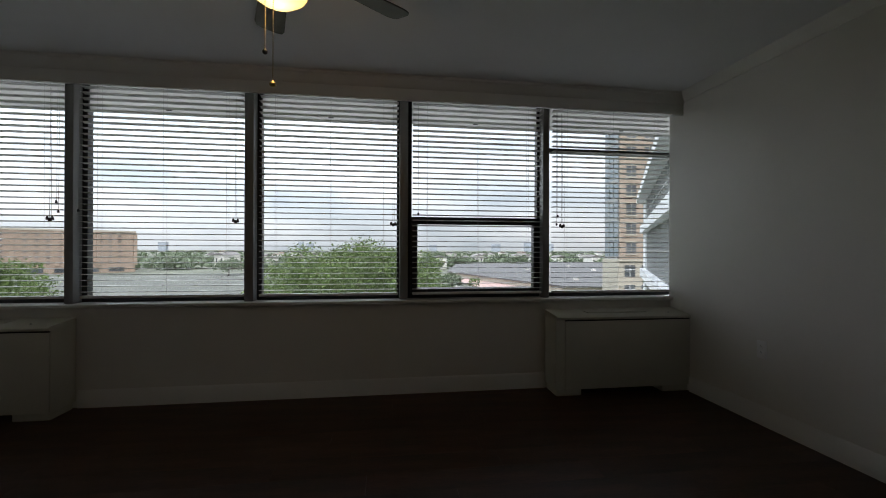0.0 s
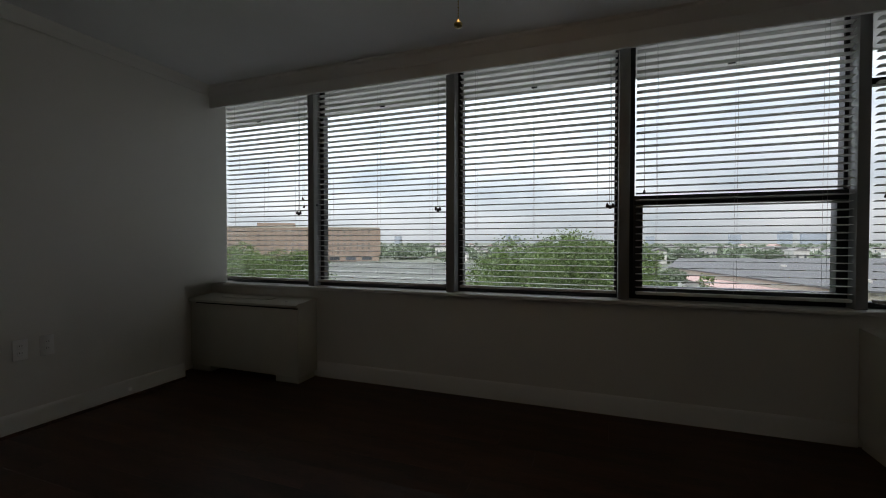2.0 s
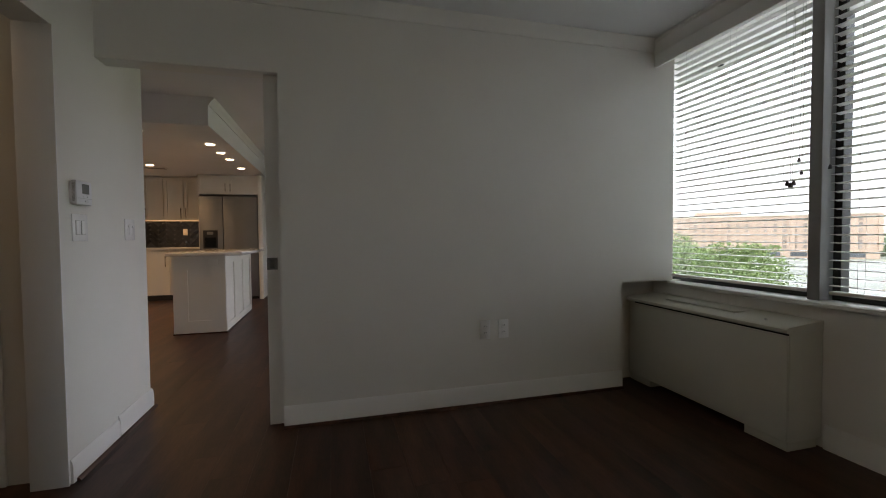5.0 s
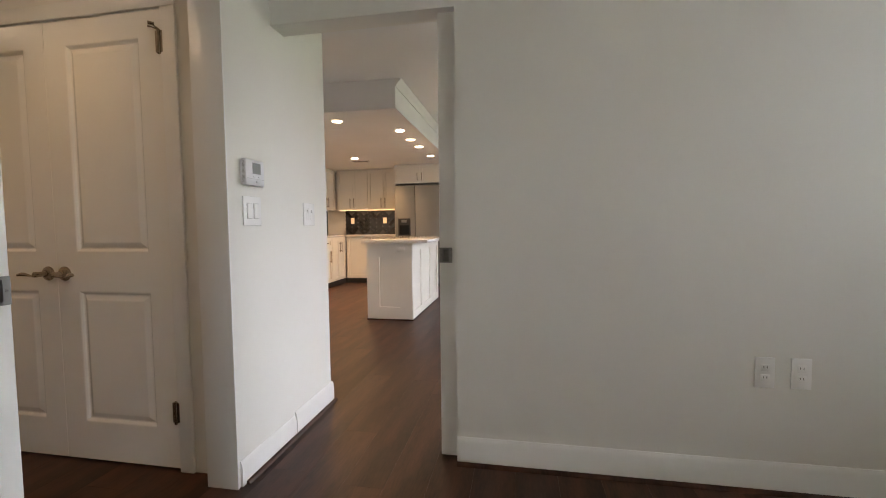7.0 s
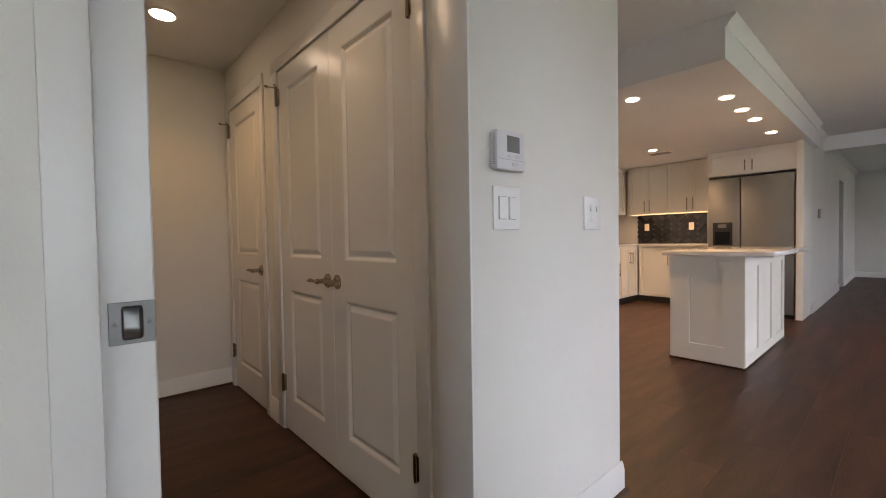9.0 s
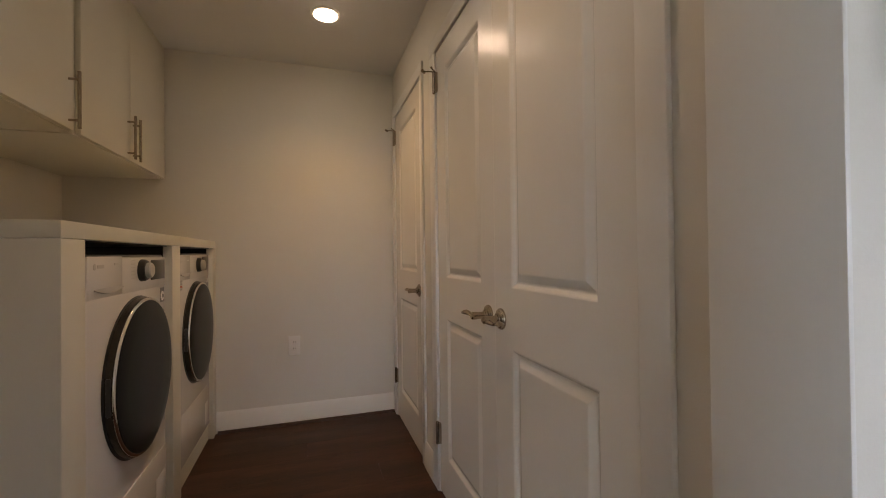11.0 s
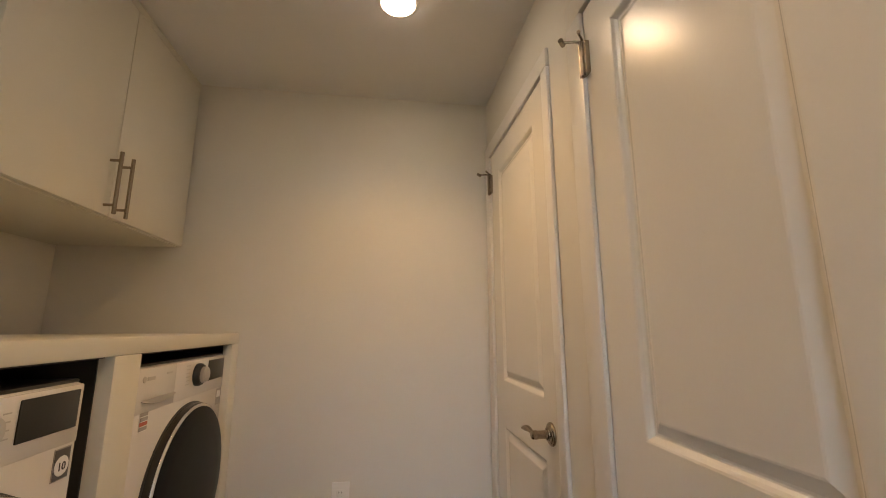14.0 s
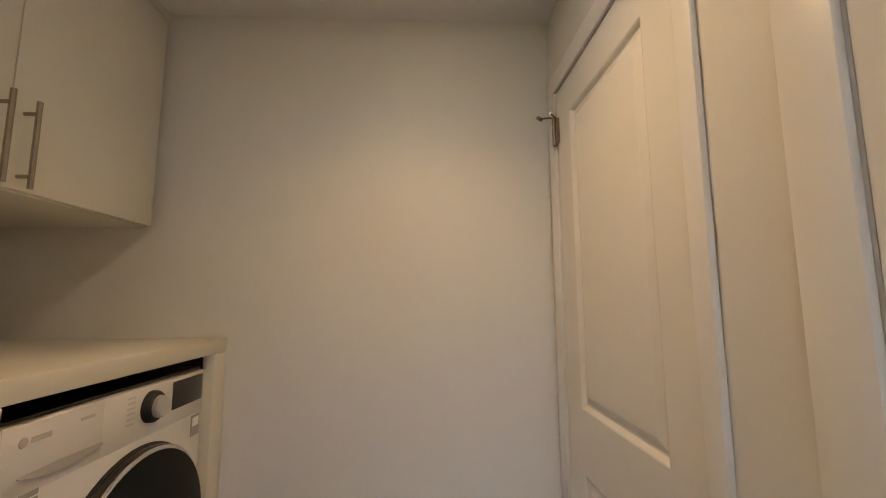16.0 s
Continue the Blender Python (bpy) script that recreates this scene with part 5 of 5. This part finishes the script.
woods = cloud_part("far_woods", [(float(a), float(b), GZ + 3.0) for a, b in zip(xs, ys)], [float(v) for v in rw.uniform(5, 9.5, 900)], 60000, 2.2, 13, HAZYLEAF, None)
tagged(woods, "green treetops spread out to the horizon", "woods", kind="stuff")


def far_house(x, y, w, d, h, turn, red=False):
    t = thing("house", (x, y, GZ), "small distant pale house with a pitched roof", "house", "distant houses")
    part("wall", boxes((x - w / 2, x + w / 2, y - d / 2, y + d / 2, GZ, GZ + h)), HOUSE, t)
    bm = bmesh.new()
    profile_run(bm, "y", y - d / 2 - 0.4, y + d / 2 + 0.4, [(-w / 2 - 0.5, GZ + h), (w / 2 + 0.5, GZ + h), (0, GZ + h + w * 0.2)], (x, 1))
    part("roof", bm, ROOFRED if red else SHINGLE, t)
    for k in range(2):
        part("window", boxes((x - w / 4 + k * w / 2 - 0.6, x - w / 4 + k * w / 2 + 0.6, y - d / 2 - 0.06, y - d / 2 + 0.02, GZ + h * 0.4, GZ + h * 0.75)), WINDARK, t)
    t.rotation_euler = (0, 0, turn)
    return t


rh = random.Random(5)
for k in range(84):
    y = rh.uniform(330, 900)
    far_house(rh.uniform(-0.42, 0.6) * y, y, rh.uniform(6, 13), rh.uniform(7, 12), rh.uniform(5, 9) if k % 2 else rh.uniform(8, 11), rh.uniform(-0.6, 0.6), rh.random() < 0.12)
# skyline blocks: their bluish grey carries the haze as paint
for x, y, w, h in ((-560, 2800, 30, 62), (-520, 2850, 45, 52), (310, 2900, 50, 48), (760, 2900, 60, 56), (1020, 2950, 64, 74), (1110, 2900, 110, 60), (-1250, 2500, 40, 50), (-160, 3000, 40, 46)):
    solid("far_block", boxes((x, x + w, y, y + 30, GZ, GZ + h)), material("hazy_block", (0.36, 0.40, 0.45), 0.9), "hazy grey block on the skyline", "building", "skyline")


def prism(bm, ring, z0, z1):
    low = [bm.verts.new((a, b, z0)) for a, b in ring]
    top = [bm.verts.new((a, b, z1)) for a, b in ring]
    bm.faces.new(low[::-1]), bm.faces.new(top)
    for k in range(len(ring)):
        bm.faces.new((low[k], low[(k + 1) % len(ring)], top[(k + 1) % len(ring)], top[k]))
    return bm


# wide low building with a grey flat roof
store = thing("warehouse", (80, 190, GZ), "wide low building with a grey flat roof", "building")
part("wall", prism(bmesh.new(), [(50, 112), (118, 92), (190, 330), (50, 288), (29, 189)], GZ, -9.4), STONE, store)
part("roof", prism(bmesh.new(), [(49.6, 111), (118.5, 91), (191, 331), (49.6, 289), (28.3, 189)], -9.4, -9.0), ROOFGREY, store)
for k, (x, y) in enumerate(((62, 130), (84, 150), (70, 200), (100, 190), (110, 240))):
    part("roof_vent", boxes((x, x + 1.6, y, y + 1.6, -9.0, -8.2)), HOUSE, store)
annex = thing("annex", (36, 140, GZ), "low building with a faded red roof", "building")
part("wall", prism(bmesh.new(), [(33, 112), (46, 108), (46.5, 128), (33, 176), (26, 176)], GZ, -11.3), HOUSE, annex)
part("roof", prism(bmesh.new(), [(32.5, 111.4), (46.4, 107.4), (46.9, 128), (33.2, 176.6), (25.5, 176.6)], -11.3, -11.0), ROOFRED, annex)

# long tan brick building
P1, P2 = Vector((-320, 187, 0)), Vector((-167.5, 307, 0))
u = (P2 - P1).normalized()
nrm = Vector((u.y, -u.x, 0))
hosp = thing("brick_building", (P1 + P2) / 2 + Vector((0, 0, GZ)), "long tan brick building with rows of windows", "building")


def along(a, b, depth0, depth1, z0, z1):
    q = [P1 + u * a + nrm * depth0, P1 + u * b + nrm * depth0, P1 + u * b + nrm * depth1, P1 + u * a + nrm * depth1]
    return prism(bmesh.new(), [(p.x, p.y) for p in q], z0, z1)


L = (P2 - P1).length
hwall = part("wall", along(0, L, -30, 0, GZ, 11.6), BRICK, hosp)
part("roof_block", along(L * 0.52, L * 0.66, -28, -2, 11.6, 15.4), BRICK, hosp)
part("parapet", along(-0.3, L + 0.3, -0.6, 0.4, 11.6, 12.6), STONE, hosp)
for k in range(11):
    part("pilaster", along(L * k / 10 - 1.0, L * k / 10 + 1.0, 0, 0.9, GZ + 5, 11.6), BRICK, hwall)
wm = None
for fl in range(6):
    for k in range(38):
        a, z = 3.5 + k * (L - 7) / 38, GZ + 6.2 + fl * 3.4
        if wm is None:
            wm = mesh_of("window", boxes((-0.85, 0.85, -0.25, 0.12, 0, 1.9)), HAZYWIN, smooth=False)
        o = new("window", wm)
        o.parent = hwall
        o.location = P1 + u * a - nrm * -0.02 - (P1 + P2) / 2 + Vector((0, 0, z - GZ))
        o.rotation_euler = (0, 0, math.atan2(u.y, u.x))
# dark slabs on the wall stand for the shaded garage openings
for k in range(7):
    part("garage_opening", along(L - 14 - k * 13, L - 6 - k * 13, 0, 0.2, GZ + 1.0, GZ + 3.6), WINDARK, hwall)

# brick and glass tower
tower = thing("tower", (42, 70, GZ), "tall orange brick tower with a glass corner", "building")
TX, TY, TS = 36.9, 65.0, 3.25
twall = part("wall", boxes((TX + 2.2, TX + 14, TY, TY + 4.4, -0.4, 48)), TOWERBRICK, tower)
tbase = part("base", boxes((TX + 1.7, TX + 14.3, TY - 0.5, TY + 4.6, GZ, -0.4)), STONE, tower, "cream stone lower floors")
part("cornice", boxes((TX + 1.6, TX + 14.4, TY - 0.8, TY, -0.75, -0.4)), STONE, tower)
gcore = part("glass_corner", boxes((TX + 2.05, TX + 2.2, TY + 0.3, TY + 4.4, -0.4, 48)), CURTAIN, tower, "blue-grey glass corner")
for fl in range(14):
    z = -0.4 + fl * TS
    part("spandrel", boxes((TX + 1.98, TX + 2.05, TY + 0.3, TY + 4.4, z, z + 0.45), (TX + 1.98, TX + 2.05, TY + 1.6, TY + 1.75, z + 0.45, z + 3.25), (TX + 1.98, TX + 2.05, TY + 3.0, TY + 3.15, z + 0.45, z + 3.25)), ALU, gcore)
    for k in range(3):
        x = TX + 3.4 + k * 3.3
        w = part("window", boxes((x, x + 1.75, TY - 0.02, TY + 0.04, z + 0.95, z + 2.75)), WINDARK, twall)
        part("window_frame", boxes((x + 0.82, x + 0.93, TY - 0.08, TY - 0.021, z + 0.95, z + 2.75), (x, x + 1.75, TY - 0.08, TY - 0.021, z + 1.5, z + 1.58)), STONE, w)
        part("sill", boxes((x - 0.15, x + 1.9, TY - 0.16, TY, z + 0.72, z + 0.94)), STONE, w)
        part("lintel", boxes((x - 0.15, x + 1.9, TY - 0.12, TY, z + 2.76, z + 3.0)), STONE, w)
for fl in range(4):
    for k in range(4):
        x, z = TX + 2.8 + k * 3.1, -3.4 - fl * 3.3
        w = part("window", boxes((x, x + 1.9, TY - 0.53, TY - 0.47, z, z + 2.0)), WINDARK, tbase)
        part("window_frame", boxes((x + 0.9, x + 1.0, TY - 0.6, TY - 0.531, z, z + 2.0), (x, x + 1.9, TY - 0.6, TY - 0.531, z + 1.2, z + 1.3)), WHITEWALL, w)
for k in range(12):
    part("brick_band", boxes((TX + 2.15, TX + 14.05, TY - 0.05, TY, 2.6 + k * TS * 1.0, 2.68 + k * TS)), STONE, twall)

# white building with long slabs and glass walls, running past the window
A, B = Vector((28.3, 42.3, 0)), Vector((9.8, 11.6, 0))
v = (B - A).normalized()
out = Vector((-v.y, v.x, 0))
if out.x < 0:
    out = -out
white = thing("white_building", (A + B) / 2 + Vector((0, 0, GZ)), "white building with long slabs and glass walls", "building")
LEN = (B - A).length


def band(a, b, d0, d1, za0, za1, zb0=None, zb1=None):
    """A run from a to b along the facade; its heights may differ at the far (a) and near (b) end."""
    zb0, zb1 = za0 if zb0 is None else zb0, za1 if zb1 is None else zb1
    bm = bmesh.new()
    vs = [bm.verts.new((*(A + v * s + out * d).xy, z)) for s, z0, z1 in ((a, za0, za1), (b, zb0, zb1)) for d in (d0, d1) for z in (z0, z1)]
    for q in ((0, 1, 3, 2), (4, 6, 7, 5), (0, 4, 5, 1), (2, 3, 7, 6), (0, 2, 6, 4), (1, 5, 7, 3)):
        bm.faces.new([vs[i] for i in q])
    return bm


part("end_wall", band(-0.2, 4.2, 0, 14, GZ, 6.3), WHITEWALL, white)
part("canopy", band(-0.3, LEN, -0.7, 14, 6.3, 6.95), WHITEWALL, white, "white roof canopy")
for fl, z in enumerate((2.96, -1.64, -6.2, -10.8)):
    part("floor_slab", band(-0.2, LEN, -0.35, 14, z, z + 0.8), WHITEWALL, white)
for fl, (z0, z1) in enumerate(((3.76, 6.4), (-0.84, 2.96), (-5.4, -1.64), (-10.0, -6.2), (GZ, -10.8))):
    glass = part("glass_wall", band(4.2, LEN, 0.25, 13, z0, z1), WHITEGLASS, white)
    for k in range(24):
        s = 4.2 + k * (LEN - 4.2) / 24
        part("fin", band(s, s + 0.09, 0.14, 0.27, z0, z1), ALU, glass)
    part("rail", band(4.2, LEN, 0.12, 0.26, (z0 + z1) / 2, (z0 + z1) / 2 + 0.08), ALU, glass)


# ---- parked cars ----
CARPAINTS = [material("car_" + n, c, 0.3, metal=0.2, vary=0.03, coat=0.6) for n, c in (("white", (0.7, 0.7, 0.69)), ("silver", (0.42, 0.43, 0.44)), ("dark", (0.05, 0.055, 0.06)), ("red", (0.3, 0.04, 0.03)))]
TYRE = material("tyre_rubber", (0.02, 0.02, 0.02), 0.8)


def car(x, y, turn, paint, label):
    t = thing("car", (0, 0, 0), label, "car", "parked cars")
    bm = bmesh.new()
    side = [(-2.2, 0.35), (-2.25, 0.7), (-1.9, 0.92), (-0.9, 1.0), (0.9, 1.0), (2.0, 0.88), (2.2, 0.6), (2.15, 0.35)]
    profile_run(bm, "y", -0.88, 0.88, side, (0, 1))
    part("body", bm, paint, t)
    cab = bmesh.new()
    profile_run(cab, "y", -0.75, 0.75, [(-1.6, 0.98), (-1.0, 1.45), (0.5, 1.47), (1.25, 0.98)], (0, 1))
    part("cabin", cab, WINDARK, t, "dark glazed cabin")
    part("roof", boxes((-1.0, 0.5, -0.74, 0.74, 1.44, 1.5), bevel=0.03), paint, t)
    for wx in (-1.35, 1.35):
        for wy in (-0.8, 0.8):
            part("wheel", cyl(bmesh.new(), (wx, wy - 0.1, 0.33), (wx, wy + 0.1, 0.33), 0.33, sides=16), TYRE, t)
    t.location, t.rotation_euler = (x, y, GZ + 0.05), (0, 0, turn)
    return t


rc = random.Random(9)
for k in range(16):
    i = rc.choice((0, 0, 1, 1, 2, 3))
    car(-78 + (k % 8) * 8.5 + rc.uniform(-1, 1), 88 + (k // 8) * 28 + rc.uniform(0, 2), radians(90 + rc.uniform(-3, 3)), CARPAINTS[i], ("white", "silver", "dark grey", "red")[i] + " car parked on the distant lot")

# ---- floor planks ----
structure("subfloor", boxes((FAR - 0.15, XE + 0.15, -3.2, NORTH + 0.3, -0.2, -0.012)), SUBFLOOR, "dark floor base under the planks", "floor")
floor = thing("floor", (0, 0, 0), "dark walnut-brown plank flooring", "floor", kind="structure")
PW, PL = 0.182, 1.22


def plank_mesh(length, width):
    bm = bmesh.new()
    g = 0.0003
    low = [bm.verts.new((x, y, -0.012)) for x, y in ((g, g), (length - g, g), (length - g, width - g), (g, width - g))]
    mid = [bm.verts.new((v.co.x, v.co.y, -0.0002)) for v in low]
    c = 0.0002
    top = [bm.verts.new((x, y, 0)) for x, y in ((g + c, g + c), (length - g - c, g + c), (length - g - c, width - g - c), (g + c, width - g - c))]
    for a, b in ((low, mid), (mid, top)):
        for k in range(4):
            bm.faces.new((a[k], a[(k + 1) % 4], b[(k + 1) % 4], b[k]))
    bm.faces.new(top)
    return mesh_of("plank", bm, PLANK, smooth=False)


full_plank = plank_mesh(PL, PW)
rng = random.Random(7)
row, y = 0, -3.1
far_planks = bmesh.new()
count = 0
while y < NORTH:
    x = XE + 0.05 - PL * rng.random()
    ends = [(x, XE + 0.05)]
    while x > FAR:
        ends.append((x - PL, x))
        x -= PL
    for x0, x1 in ends:
        near = x0 > -6.8 and (x0 > -3.6 or y < 1.2) and not (x0 > -0.9 and y < -0.6) and count < 300
        if near:
            p = new("plank", full_plank if x1 - x0 > PL - 1e-6 else plank_mesh(x1 - x0, PW))
            p.parent, p.location = floor, (x0, y, 0)
            count += 1
        else:
            box(far_planks, x0 + 0.0004, x1 - 0.0004, y + 0.0004, y + PW - 0.0004, -0.012, 0)
    y += PW
far = new("planks_far", mesh_of("planks_far", far_planks, PLANK, smooth=False))
far.parent = floor
tagged(far, kind="stuff")
